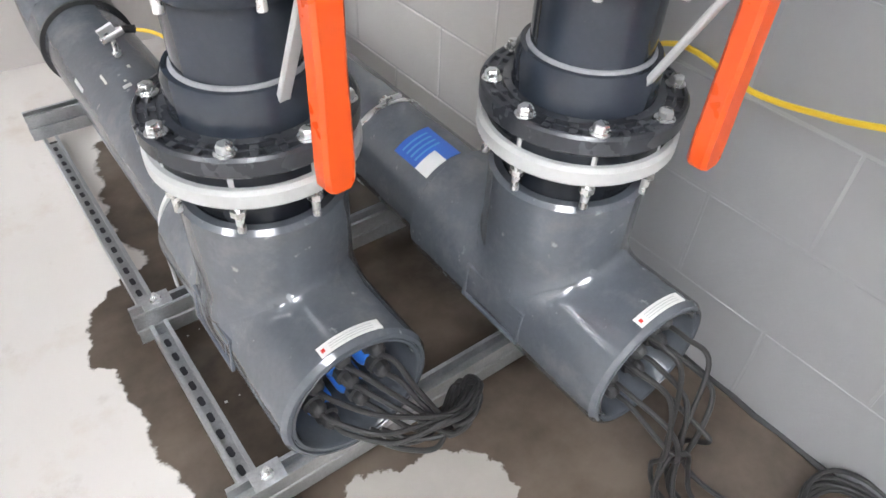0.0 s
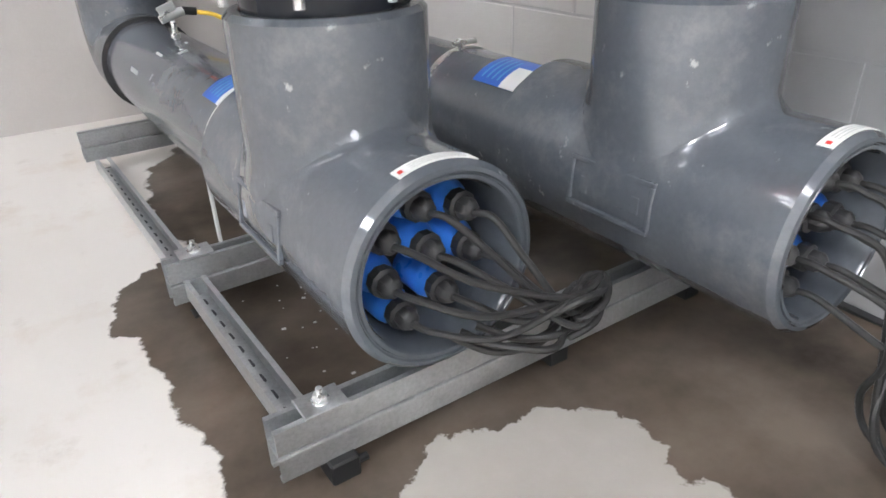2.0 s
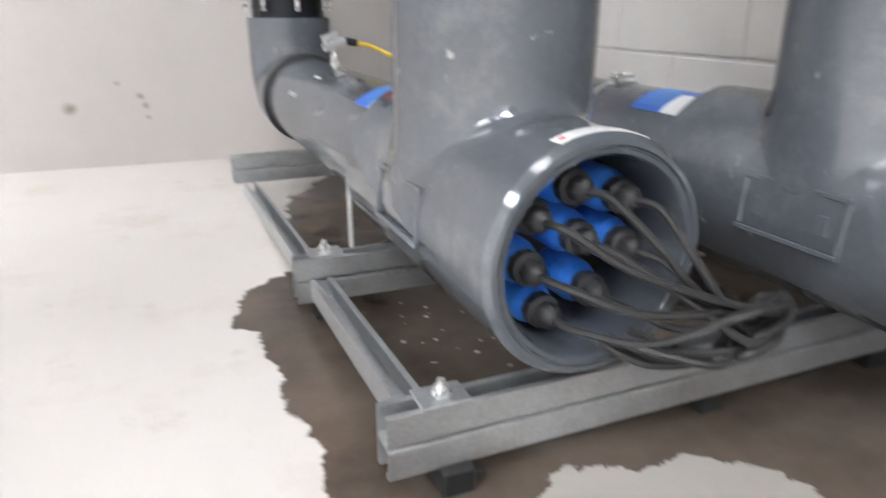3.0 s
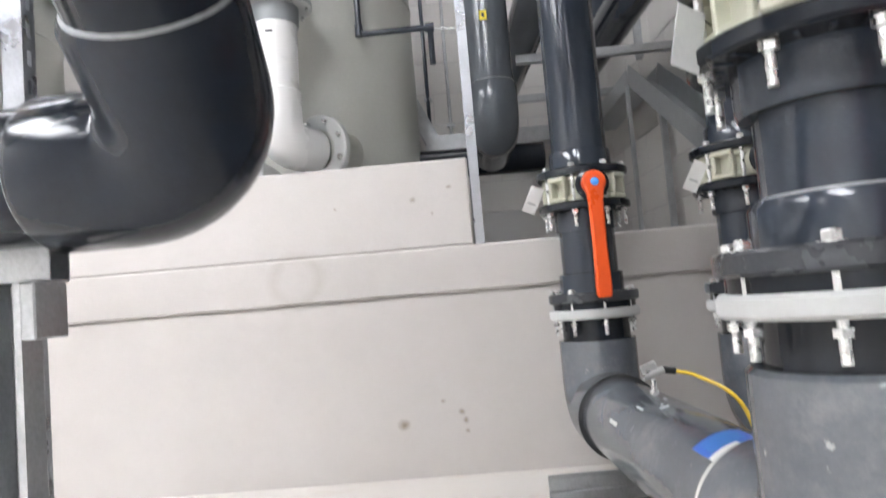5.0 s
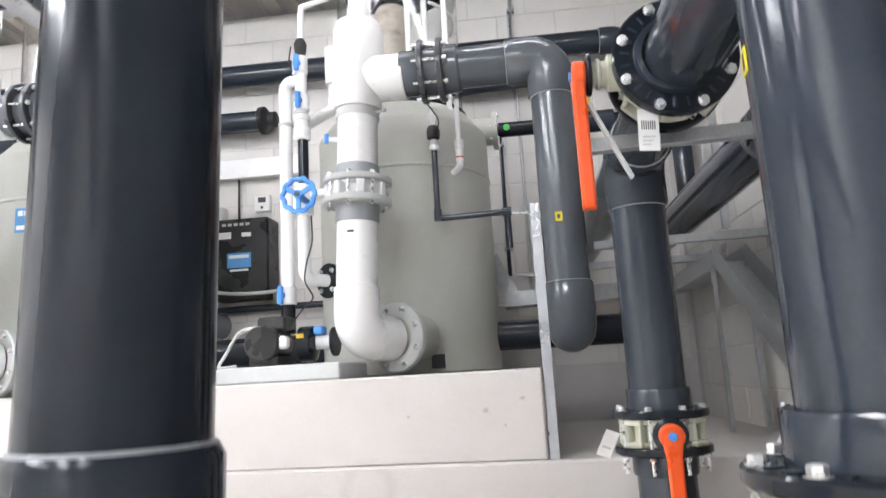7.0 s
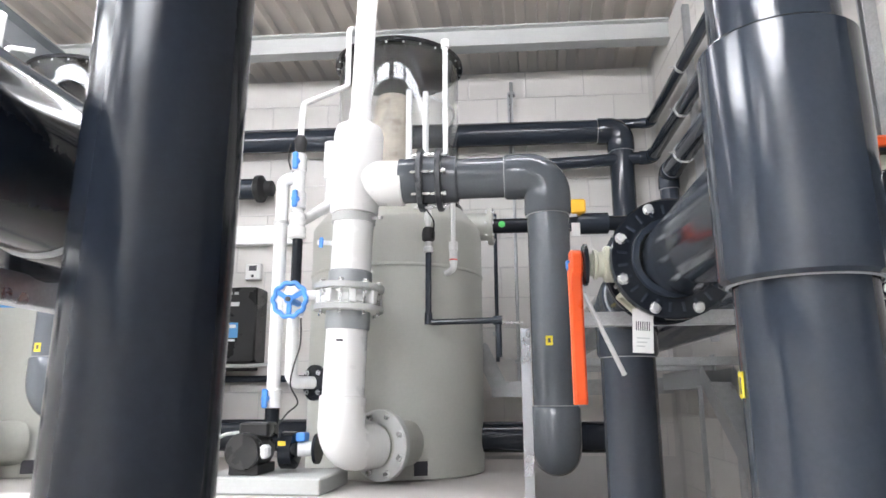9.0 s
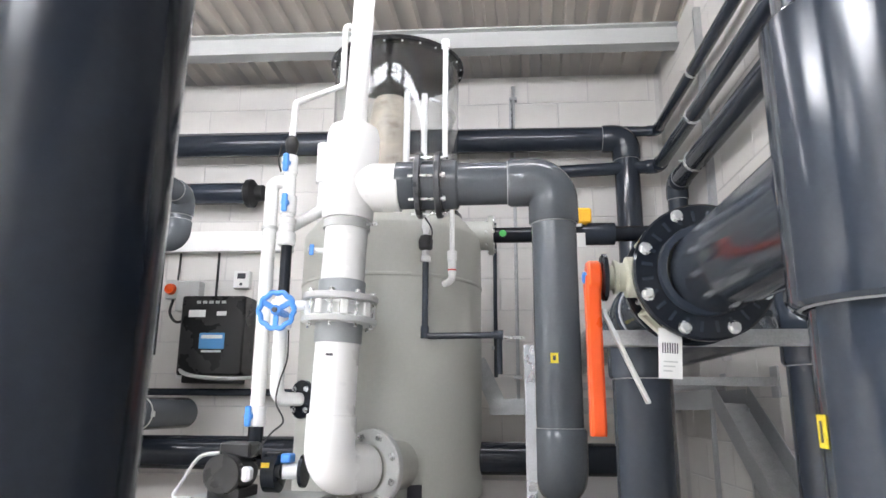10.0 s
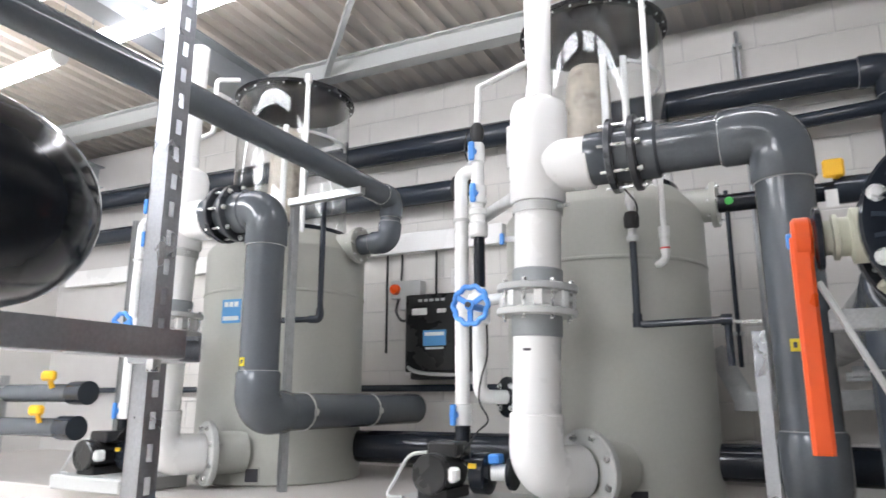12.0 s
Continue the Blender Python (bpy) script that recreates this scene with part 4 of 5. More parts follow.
for k in range(2):
    p = along(U1, 0.055, 0.25 + 0.35 * k)
    pk = thing("packer", (p.x, p.y, 0), "added packer under the channel, dark like the shade there", "packer", "packers", turn=AX)
    part("block", box((-0.02, -0.015, 0), (0.02, 0.015, 0.0365), 0.002), RUBBER, pk)

# debris on the wet floor
deb = thing("debris", (0.36, 1.22, 0), "pale flakes of plaster on the wet floor", "debris", kind="stuff")
bm = mesh()
for k in range(26):
    x, y, s = rng.gauss(0.0, 0.05), rng.gauss(-0.0, 0.09), rng.uniform(0.001, 0.004)
    add_box(bm, (x - s, y - s * rng.uniform(0.4, 1), 0.0), (x + s, y + s * 0.7, s * 0.5), 0.0, Matrix.Rotation(rng.uniform(-0.6, 0.6), 4, "Z"))
part("flakes", bm, MORTAR, deb, smooth=False)

# sample tap on the first housing and its yellow hose
tp = along(U1, 1.195, 0.0, 0.124)
tap = thing("sample_tap", tp, "small chrome sample tap with black lever on the pipe", "tap", turn=AX)
part("stem", tube([(0, 0, -0.003), (0, 0, 0.045)], 0.007, n=12), BOLT, tap)
part("nut", lathe([(0.012, 0.004), (0.012, 0.014)], n=6), BOLT, tap)
part("body", tube([(-0.028, 0, 0.05), (0.03, 0.004, 0.066)], 0.011, n=14), BOLT, tap)
part("spout", tube([(0.028, 0.004, 0.066), (0.062, 0.004, 0.060)], 0.010, n=12), GLOSS_BLACK, tap)
part("lever", box((-0.006, -0.005, 0.062), (0.038, 0.005, 0.085), 0.002, pose(0, 0, 0, 0, -20, 0)), BOLT, tap)
hose = thing("yellow_hose", (0, 0, 0), "thin yellow hose slung from the tap along the wall", "hose")
t0 = tp + Vector((0.06, 0.004, 0.06))
cable(hose, [t0, t0 + Vector((0.05, -0.03, -0.015)), t0 + Vector((0.13, -0.09, -0.08)), (0.62, 1.86, 0.20), (0.85, 1.9, 0.03), (1.10, 1.7, 0.012), (1.17, 1.35, 0.03), (1.185, 1.12, 0.5), (1.19, 0.95, 0.708), (1.19, 0.745, 0.705), (1.19, 0.621, 0.726), (1.19, 0.5, 0.762), (1.19, 0.1, 0.9), (1.19, -0.5, 1.05)], 0.0055, YELLOW)
clip = along(U2, 0.865, 0.0, 0.124)
cl = thing("hose_clamp", clip, "steel band clamp with screw round the pipe", "clamp", turn=AX)
part("band", lathe([(0.1245, -0.008), (0.1275, -0.008), (0.1275, 0.008), (0.1245, 0.008)], Matrix.Translation((0, 0, -0.124)) @ pose(0, 0, 0, -90), 40, cap=False), BOLT, cl)
part("screw", tube([(-0.03, 0, 0.012), (0.03, 0, 0.012)], 0.006, n=8), BOLT, cl)
part("lug", box((-0.018, -0.009, 0.002), (-0.008, 0.009, 0.02), 0.001), BOLT, cl)

# ---- overhead pipe and brackets beside the offset pipe ----
pipe_run("overhead_pipe", [(-0.50, -3.0, 1.963), (-0.565, 0.905, 1.963), (-2.4, 1.01, 1.963)], 0.094, PVC_BLACK, "black plastic overhead pipe with elbow", reach=0.14, socket=1.07)
tall = thing("tall_post", (-0.83, 1.285, 0), "tall slotted galvanised post carrying pipe brackets", "steel post")
bm = mesh()
add_box(bm, (-0.026, -0.021, 0.0), (0.026, -0.0185, 4.1), 0.0)
add_box(bm, (-0.026, 0.0185, 0.0), (0.026, 0.021, 4.1), 0.0)
add_box(bm, (-0.0262, -0.021, 0.0), (-0.0235, -0.011, 4.1), 0.0)
add_box(bm, (-0.0262, 0.011, 0.0), (-0.0235, 0.021, 4.1), 0.0)
add_box(bm, (0.0235, -0.0185, 0.0), (0.026, -0.007, 4.1), 0.0)
add_box(bm, (0.0235, 0.007, 0.0), (0.026, 0.0185, 4.1), 0.0)
for k in range(82):
    z = 0.05 * k
    add_box(bm, (0.0235, -0.0072, z), (0.026, 0.0072, z + 0.023), 0.0)
bmesh.ops.scale(bm, vec=(0.74, 0.84, 1.0), verts=bm.verts)
part("post", bm, ZINC_SHADED, tall, smooth=False)
arm = thing("bracket_arm", (-0.70, 1.225, 1.827), "galvanised channel bracket arm under the overhead pipe", "pipe bracket", "pipe brackets")
strut(arm, (0, 0, 0.0), (0.03, -0.85, 0.0), (0, 0, 1), False, name="arm", steel=ZINC_SHADED)
strut(arm, (-0.02, 0.045, -0.001), (-0.14, 0.045, -0.001), (0, 0, 1), False, name="cross_arm", steel=ZINC_SHADED)
part("bolt", lathe([(0.010, -0.018), (0.010, 0.0)], Matrix.Translation((-0.02, -0.02, 0)), 8), BOLT, arm)
low = thing("pipe_stand", (-0.63, 0.98, 0), "galvanised channel stand under the level pipe", "pipe bracket", "pipe brackets")
strut(low, (0, 0, 0), (0, 0, 0.777), (0, -1, 0), True, name="post")
strut(low, (0.05, -0.01, 0.777), (-1.0, -0.01, 0.777), (0, 0, 1), False, name="arm")
part("cleat", box((-0.04, -0.045, 0.71), (-0.022, 0.02, 0.777), 0.002), ZINC, low)
part("cleat", box((0.022, -0.045, 0.71), (0.04, 0.02, 0.777), 0.002), ZINC, low)

for base in (F1, F2):
    vt = thing("valve_tag", (base.x - 0.19, base.y - 0.10, 1.03), "white paper tag sticking out from the valve", "tag", "valve tags", turn=12)
    part("paper", box((-0.024, -0.0008, -0.05), (0.024, 0.0008, 0.045), 0.0, pose(0, 0, 0, 20, 22, 0)), LABEL_WHITE, vt)
    part("print_line", box((-0.015, -0.0016, -0.02), (0.015, -0.0006, -0.012), 0.0, pose(0, 0, 0, 20, 22, 0)), RING, vt)
    part("tie", tube([(0.01, 0.0, 0.03), (0.08, 0.03, 0.03)], 0.0015, n=6), RUBBER, vt)
for base in (R1, R2):
    vt = thing("valve_tag", (base.x - 0.185, base.y - 0.02, 1.04), "pale grey plastic tag hanging beside the valve", "tag", "valve tags", turn=25)
    part("plate", box((-0.024, -0.001, -0.045), (0.024, 0.001, 0.045), 0.0, pose(0, 0, 0, 0, 16, 0)), RING, vt)
    part("tie", tube([(0.01, 0.0, 0.04), (0.06, 0.015, 0.03)], 0.0015, n=6), RUBBER, vt)

# ---- bypass supports and pipes to the rear ----
# The first pipe's lighter grey puts the light it reflects into its colour.
pipe_run("return_pipe", [(F1.x, F1.y + 0.12, BZ), (F1.x - 0.12, rear_y(0.3) + 0.01, BZ)], RP, PVC_GREY, "dark grey plastic pipe running to the rear wall", reach=0.19)
pipe_run("return_pipe", [(F2.x, F2.y, 1.75), (F2.x, F2.y, 2.06), (F2.x - 0.13, rear_y(0.7) + 0.01, 2.06)], RP, PVC, "dark grey plastic pipe running to the rear wall", reach=0.19)


def wall_arm(y, x0, z, label="galvanised channel arm bolted to the wall under the pipes"):
    a = thing("pipe_bracket", (x0, y, z), label, "pipe bracket", "wall brackets")
    strut(a, (0, 0, 0), (right_x(y) - x0, 0, 0), (0, 0, 1), False, name="arm")
    part("wall_plate", box((right_x(y) - x0 - 0.008, -0.05, -0.05), (right_x(y) - x0, 0.05, 0.09), 0.001), ZINC, a)
    return a


wall_arm(2.08, 0.16, 1.90)
wall_arm(3.5, 0.24, 1.845)
wall_arm(4.2, 0.24, 1.845)

# sloping cable tray on the rear and right walls
tray = thing("cable_tray", (0, 0, 0), "galvanised cable tray along the wall, sloping down", "cable tray")
def tray_piece(a, b, up, w=0.16, h=0.07):
    a, b = Vector(a), Vector(b)
    d = (b - a).normalized()
    side = d.cross(Vector(up)).normalized()
    u = side.cross(d)
    bm = mesh()
    sec = [(-w / 2, h), (-w / 2, 0), (w / 2, 0), (w / 2, h), (w / 2 - 0.003, h), (w / 2 - 0.003, 0.003), (-w / 2 + 0.003, 0.003), (-w / 2 + 0.003, h)]
    ends = [[bm.verts.new(p + side * x + u * z) for x, z in sec] for p in (a, b)]
    for k in range(8):
        bm.faces.new((ends[0][k], ends[0][(k + 1) % 8], ends[1][(k + 1) % 8], ends[1][k]))
    bm.faces.new(ends[0]), bm.faces.new(ends[1])
    return part("tray_length", bm, ZINC, tray, smooth=False)


tray_piece((-0.42, 4.72, 2.02), (-0.28, 4.72, 1.72), (1, 0, 1), h=0.1)
tray_piece((-0.30, 4.72, 1.70), (0.88, 4.78, 1.72), (0, 0, 1), h=0.1)
tray_piece((0.90, 4.7, 1.74), (0.92, 3.74, 1.74), (0, 0, 1), h=0.1)
tray_piece((0.92, 3.76, 1.77), (0.95, 2.55, 1.02), (0, 0.5, 1), h=0.1)
part("tray_leg", box((0.985, 3.70, 0.926), (1.015, 3.73, 1.75), 0.002), ZINC, tray)
part("tray_leg", box((0.82, 3.70, 0.926), (0.84, 3.73, 1.75), 0.002), ZINC, tray)

# post at the corner of the upper step
post = thing("plinth_post", (PL_X + 0.004, 2.985, 0.926), "galvanised channel post bolted to the plinth's end", "steel post")
strut(post, (0, 0, 0), (0, 0, 1.06), (1, 0, 0), True, name="post", w=0.024, steel=ZINC_SHADED)
for z in (0.06, 0.25):
    part("bolt", lathe([(0.009, 0), (0.009, 0.012)], Matrix.Translation((0.006, 0, z)) @ pose(0, 0, 0, 0, 90), 6), BOLT, post)

# ---- pipes along the right wall and the rear wall ----
def wall_pipe(points, r, label, **more):
    return pipe_run("wall_pipe", points, r, PVC, label, group="wall pipes", **more)


def along_right(y, off, z):
    return (right_x(y) - off, y, z)


wall_pipe([along_right(-3, 0.075, 3.69), along_right(4.93, 0.075, 3.69), (0.55, rear_y(0.55) - 0.06, 3.72)], 0.036, "thin grey plastic pipe along the wall top", reach=0.07)
wall_pipe([along_right(-3, 0.09, 3.41), along_right(4.9, 0.09, 3.41), (-0.9, rear_y(-0.9) - 0.1, 3.36)], 0.046, "grey plastic pipe along the wall", reach=0.09)
wall_pipe([along_right(-3, 0.10, 3.13), along_right(4.45, 0.10, 3.13), along_right(4.45, 0.10, 2.3)], 0.06, "grey plastic pipe along the wall with an elbow down", reach=0.11)
BW = 0.14
wall_pipe([(-6.4, rear_y(-6.4) - BW, 3.66), (0.68, rear_y(0.68) - BW, 3.64), (0.68, rear_y(0.68) - BW, 2.0)], 0.088, "black plastic pipe along the rear wall", reach=0.17)
wall_pipe([(-6.4, rear_y(-6.4) - BW, 3.29), (-2.05, rear_y(-2.05) - BW, 3.27)], 0.08, "black plastic pipe along the rear wall with an end cap")
cap = thing("end_cap", (-2.05, rear_y(-2.05) - BW, 3.27), "ribbed black pipe end cap", "pipe cap")
part("cap", lathe([(0.09, -0.03), (0.105, -0.02), (0.105, 0.02), (0.09, 0.03), (0.06, 0.05), (0.06, 0.1), (0.04, 0.11)], pose(0, 0, 0, 0, 90), 16), RUBBER, cap)
wall_pipe([(-6.4, rear_y(-6.4) - 0.05, 3.80), (0.80, rear_y(0.8) - 0.05, 3.76)], 0.012, "thin dark pipe along the rear wall")
wall_pipe([(-6.4, rear_y(-6.4) - 0.06, 1.84), (-1.4, rear_y(-1.4) - 0.06, 1.84)], 0.025, "thin dark pipe low on the rear wall")
trunk = thing("cable_trunking", (0, 0, 0), "white cable trunking along the rear wall", "trunking")
def wall_box(parent, name, x0, x1, z0, z1, depth, material, label="", bev=0.004, gap=0.0):
    y0, y1 = rear_y(x0), rear_y(x1)
    bm = mesh()
    lo = [bm.verts.new(c) for c in ((x0, y0 - gap, z0), (x1, y1 - gap, z0), (x1, y1 - gap - depth, z0), (x0, y0 - gap - depth, z0))]
    hi = [bm.verts.new((v.co.x, v.co.y, z1)) for v in lo]
    bm.faces.new(lo), bm.faces.new(hi)
    for k in range(4):
        bm.faces.new((lo[k], lo[(k + 1) % 4], hi[(k + 1) % 4], hi[k]))
    bmesh.ops.bevel(bm, geom=bm.edges[:], offset=bev, segments=1, affect="EDGES")
    return part(name, bm, material, parent, label)


wall_box(trunk, "trunking", -6.4, -1.75, 2.85, 3.0, 0.08, WHITE_PVC)

# vertical conduits on the rear wall
for x, z0, z1, r in ((-0.12, 1.75, 4.12, 0.012), (-0.27, 1.95, 3.05, 0.014)):
    c = thing("conduit", (x, rear_y(x) - 0.035, 0), "thin galvanised conduit up the rear wall", "conduit", "conduits")
    part("tube", tube([(0, 0, z0), (0, 0, z1)], r, n=10), ZINC if r < 0.013 else PVC, c)
    for z in (z0 + 0.2, z1 - 0.1):
        part("saddle", box((-0.028, -0.012, z - 0.012), (0.028, 0.036, z + 0.012), 0.002), ZINC, c)
ch = thing("wall_channel", (0, 0, 0), "slotted galvanised channel upright carrying the rear pipes", "steel channel", "wall channels")
strut(ch, (-0.13, rear_y(-0.13) - 0.02, 3.3), (-0.13, rear_y(-0.13) - 0.02, 4.0), (0, -1, 0), True)
for y in (4.05, 2.2, 0.4):
    ch = thing("wall_channel", (0, 0, 0), "slotted galvanised channel upright carrying the wall pipes", "steel channel", "wall channels")
    strut(ch, (right_x(y) - 0.001, y, 2.0), (right_x(y) - 0.001, y, 4.1), (-1, 0, 0), True)
    for off, z, r in ((0.075, 3.69, 0.036), (0.09, 3.41, 0.046), (0.10, 3.13, 0.06)):
        cm = Matrix.Translation(along_right(y, off, z)) @ pose(0, 0, 0, -90)
        part("pipe_clip", lathe([(r, -0.012), (r + 0.006, -0.012), (r + 0.006, 0.012), (r, 0.012)], cm, 24, cap=False), BOLT, ch, "steel pipe clip")
        part("clip_screw", tube([along_right(y, off + r, z + 0.0), along_right(y, off + r + 0.035, z)], 0.006, n=8), BOLT, ch)

# ---- control gear on the rear wall ----
cb = thing("control_box", (0, 0, 0), "black wall-mounted control box with blue label", "control box")
bx0, bx1 = -2.46, -2.0
wall_box(cb, "case", bx0, bx1, 1.95, 2.50, 0.20, GLOSS_BLACK, bev=0.012)
def flat_on(parent, name, x0, x1, z0, z1, front, material, label=""):
    return wall_box(parent, name, x0, x1, z0, z1, 0.003, material, label, bev=0.0008, gap=front)


flat_on(cb, "label", -2.31, -2.13, 2.13, 2.24, 0.201, LABEL_SKY, "blue and white maker's label")
flat_on(cb, "label_print", -2.295, -2.145, 2.20, 2.225, 0.2045, LABEL_WHITE)
flat_on(cb, "label_strip", -2.29, -2.15, 2.105, 2.12, 0.201, LABEL_WHITE)
flat_on(cb, "display", -2.40, -2.28, 2.35, 2.40, 0.201, LABEL_WHITE)
flat_on(cb, "switch_label", -2.20, -2.13, 2.36, 2.39, 0.201, LABEL_WHITE)
for k in range(5):
    flat_on(cb, "lettering", -2.35 + 0.045 * k, -2.32 + 0.045 * k, 2.445, 2.465, 0.201, RING)
wall_box(cb, "gland_box", -2.50, -2.44, 1.93, 1.98, 0.12, LABEL_WHITE)
wall_box(cb, "foot_bracket", -2.44, -2.05, 1.90, 1.95, 0.15, RUBBER)
cable(cb, [(-2.46, 4.72, 2.02), (-2.40, 4.68, 1.965), (-2.25, 4.65, 1.935), (-2.02, 4.64, 1.925), (-1.8, 4.66, 1.94)], 0.014, RING)
iso = thing("isolator_switch", (0, 0, 0), "grey isolator box with red rotary switch", "isolator switch")
wall_box(iso, "case", -2.57, -2.40, 2.41, 2.63, 0.09, RING, bev=0.006)
wall_box(iso, "switch_plate", -2.66, -2.57, 2.50, 2.64, 0.08, RING, bev=0.006)
part("rotary_knob", lathe([(0.042, 0), (0.036, 0.03), (0.012, 0.034)], Matrix.Translation((-2.615, rear_y(-2.6) - 0.08, 2.57)) @ pose(0, 0, 0, 90), 16), ORANGE, iso)
cable(iso, [(-2.61, 4.83, 2.5), (-2.62, 4.82, 2.40), (-2.55, 4.8, 2.33), (-2.46, 4.8, 2.36)], 0.01, RUBBER)
cable(iso, [(-2.60, 4.85, 2.63), (-2.60, 4.86, 2.75), (-2.60, 4.86, 2.86)], 0.008, RUBBER)
met = thing("meter", (0, 0, 0), "small white wall meter with display", "meter")
wall_box(met, "case", -2.17, -2.05, 2.58, 2.71, 0.05, LABEL_WHITE, bev=0.006)
flat_on(met, "display", -2.14, -2.08, 2.65, 2.69, 0.051, INK)
flat_on(met, "button", -2.12, -2.10, 2.60, 2.62, 0.051, INK)
for x in (-2.3, -2.72):
    c = thing("conduit", (x, rear_y(x) - 0.03, 0), "thin black cable drop to the control gear", "cable", "cable drops")
    part("sheath", tube([(0, 0, 2.5 if x > -2.5 else 2.1), (0, 0, 2.86)], 0.009, n=8), RUBBER, c)


# ---- skimmer tanks with their pipework ----
def tank(o, label):
    t = thing("skimmer_tank", Vector((-0.81, 4.02, 1.291)) + o, label, "tank", "skimmer tanks")
    H = 1.41
    prof = [(0.50, 0.0), (0.51, 0.01), (0.51, 1.10), (0.515, 1.105), (0.515, 1.115), (0.51, 1.12), (0.51, H - 0.03), (0.50, H - 0.01), (0.41, H + 0.10), (0.385, H + 0.10)]
    shell = part("shell", lathe(prof, n=72, cap=False), TANK, t)
    part("neck_collar", lathe([(0.382, H + 0.09), (0.402, H + 0.10), (0.402, H + 0.13), (0.370, H + 0.13)], n=56, cap=False), PVC_BLACK, t)
    neck = part("neck", lathe([(0.380, H + 0.10), (0.380, H + 1.068), (0.374, H + 1.068), (0.374, H + 0.10), (0.380, H + 0.10)], n=64, cap=False), ACRYLIC, t, "clear acrylic neck")
    neck.visible_shadow = False
    lid = part("lid", lathe([(0.0, H + 1.07), (0.405, H + 1.07), (0.41, H + 1.075), (0.41, H + 1.095), (0.405, H + 1.10), (0.0, H + 1.10)], n=64, cap=False), LID_BLACK, t, "black bolted lid")
    for k in range(24):
        a = 2 * math.pi * k / 24
        m = Matrix.Translation((0.394 * math.cos(a), 0.394 * math.sin(a), H + 1.062))
        if k == 0:
            b0 = part("lid_bolt", lathe([(0.006, 0), (0.006, 0.008)], n=6), BOLT, lid)
            b0.matrix_local = m
        else:
            again(b0, m, lid)
    part("foam_tube", lathe([(0.128, H + 0.15), (0.124, H + 0.40), (0.128, H + 0.46), (0.122, H + 0.60), (0.124, H + 0.72), (0.112, H + 0.84), (0.092, H + 0.885), (0.082, H + 0.89), (0.080, H + 0.80)], Matrix.Translation((-0.04, 0, 0)), 28, cap=False), FOAM, t, "brown-stained foam riser")
    # inner and outer wash pipes round the neck
    for a, z1 in ((-62, 0.84), (-30, 0.86), (-105, 0.30), (-78, 0.36)):
        x, y = 0.22 * math.cos(radians(a)), 0.22 * math.sin(radians(a))
        part("wash_pipe", tube([(x, y, H + 0.1), (x, y, H + z1)], 0.019, n=12), WHITE_PVC, t)
    part("spray_ring", add_tube(mesh(), [(0.352 * math.cos(a), 0.352 * math.sin(a), H + 0.76) for a in np.linspace(-0.8, 0.7, 20)], 0.010, 10), WHITE_PVC, t)
    x, y = 0.425 * math.cos(radians(-38)), 0.425 * math.sin(radians(-38))
    part("outer_pipe", tube([(x, y, H + 0.02), (x, y, H + 1.10)], 0.016, n=10), WHITE_PVC, t)
    part("pipe_head", lathe([(0.026, 0), (0.026, 0.05)], Matrix.Translation((x, y, H + 1.07)), 8), WHITE_PVC, t)
    # lifting notch at the base: a flush dark block stands for its shaded hollow
    a = math.atan2(3.45 - 4.02, -0.53 + 0.81)
    part("notch", box((0.497, -0.036, 0.025), (0.5125, 0.036, 0.095), 0.0, Matrix.Rotation(a, 4, "Z")), INK, t)
    part("notch_lip", box((0.497, -0.044, 0.016), (0.5115, 0.044, 0.104), 0.003, Matrix.Rotation(a, 4, "Z")), TANK, t)
    # side outlet flange
    sm = Matrix.Translation((0, 0.02, 1.425)) @ pose(0, 0, 0, 0, 90, 0)
    part("side_nozzle", lathe([(0.085, 0.38), (0.085, 0.555), (0.115, 0.556), (0.115, 0.585), (0.05, 0.586)], sm, 32, cap=False), TANK, t)
    bolt_ring(t, sm @ Matrix.Translation((0, 0, 0.586)), 0.098, 8, 0.009, -0.045, 0.0)
    # inlet flange low on the shell
    fm = axis_frame(Vector((0.058, -0.632, 0.185)), Vector((0.106, -0.534, 0.185)))
    part("inlet_flange", lathe([(0.10, -0.02), (0.165, -0.02), (0.17, -0.015), (0.17, 0.012), (0.165, 0.016), (0.11, 0.016)], fm, 40, cap=False), RING, t, "grey bolted inlet flange")
    part("inlet_nozzle", tube([fm.translation, fm.translation + (fm.to_3x3() @ Vector((0, 0, 1))) * 0.2], 0.115, n=32), TANK, t)
    part("inlet_gasket", lathe([(0.10, 0.016), (0.15, 0.016), (0.15, 0.022), (0.10, 0.022)], fm, 36, cap=False), RUBBER, t)
    bolt_ring(t, fm @ pose(0, 0, 0, 180), 0.142, 8, 0.014, -0.03, 0.02, 0.5)
    return t


FOAM = surface("brown_foam", (0.40, 0.36, 0.30), 0.35, vary=0.6, scale=14, fine=40, relief=0.004, wear=(0.80, 0.77, 0.70))
WX, WY = -0.862, 3.17


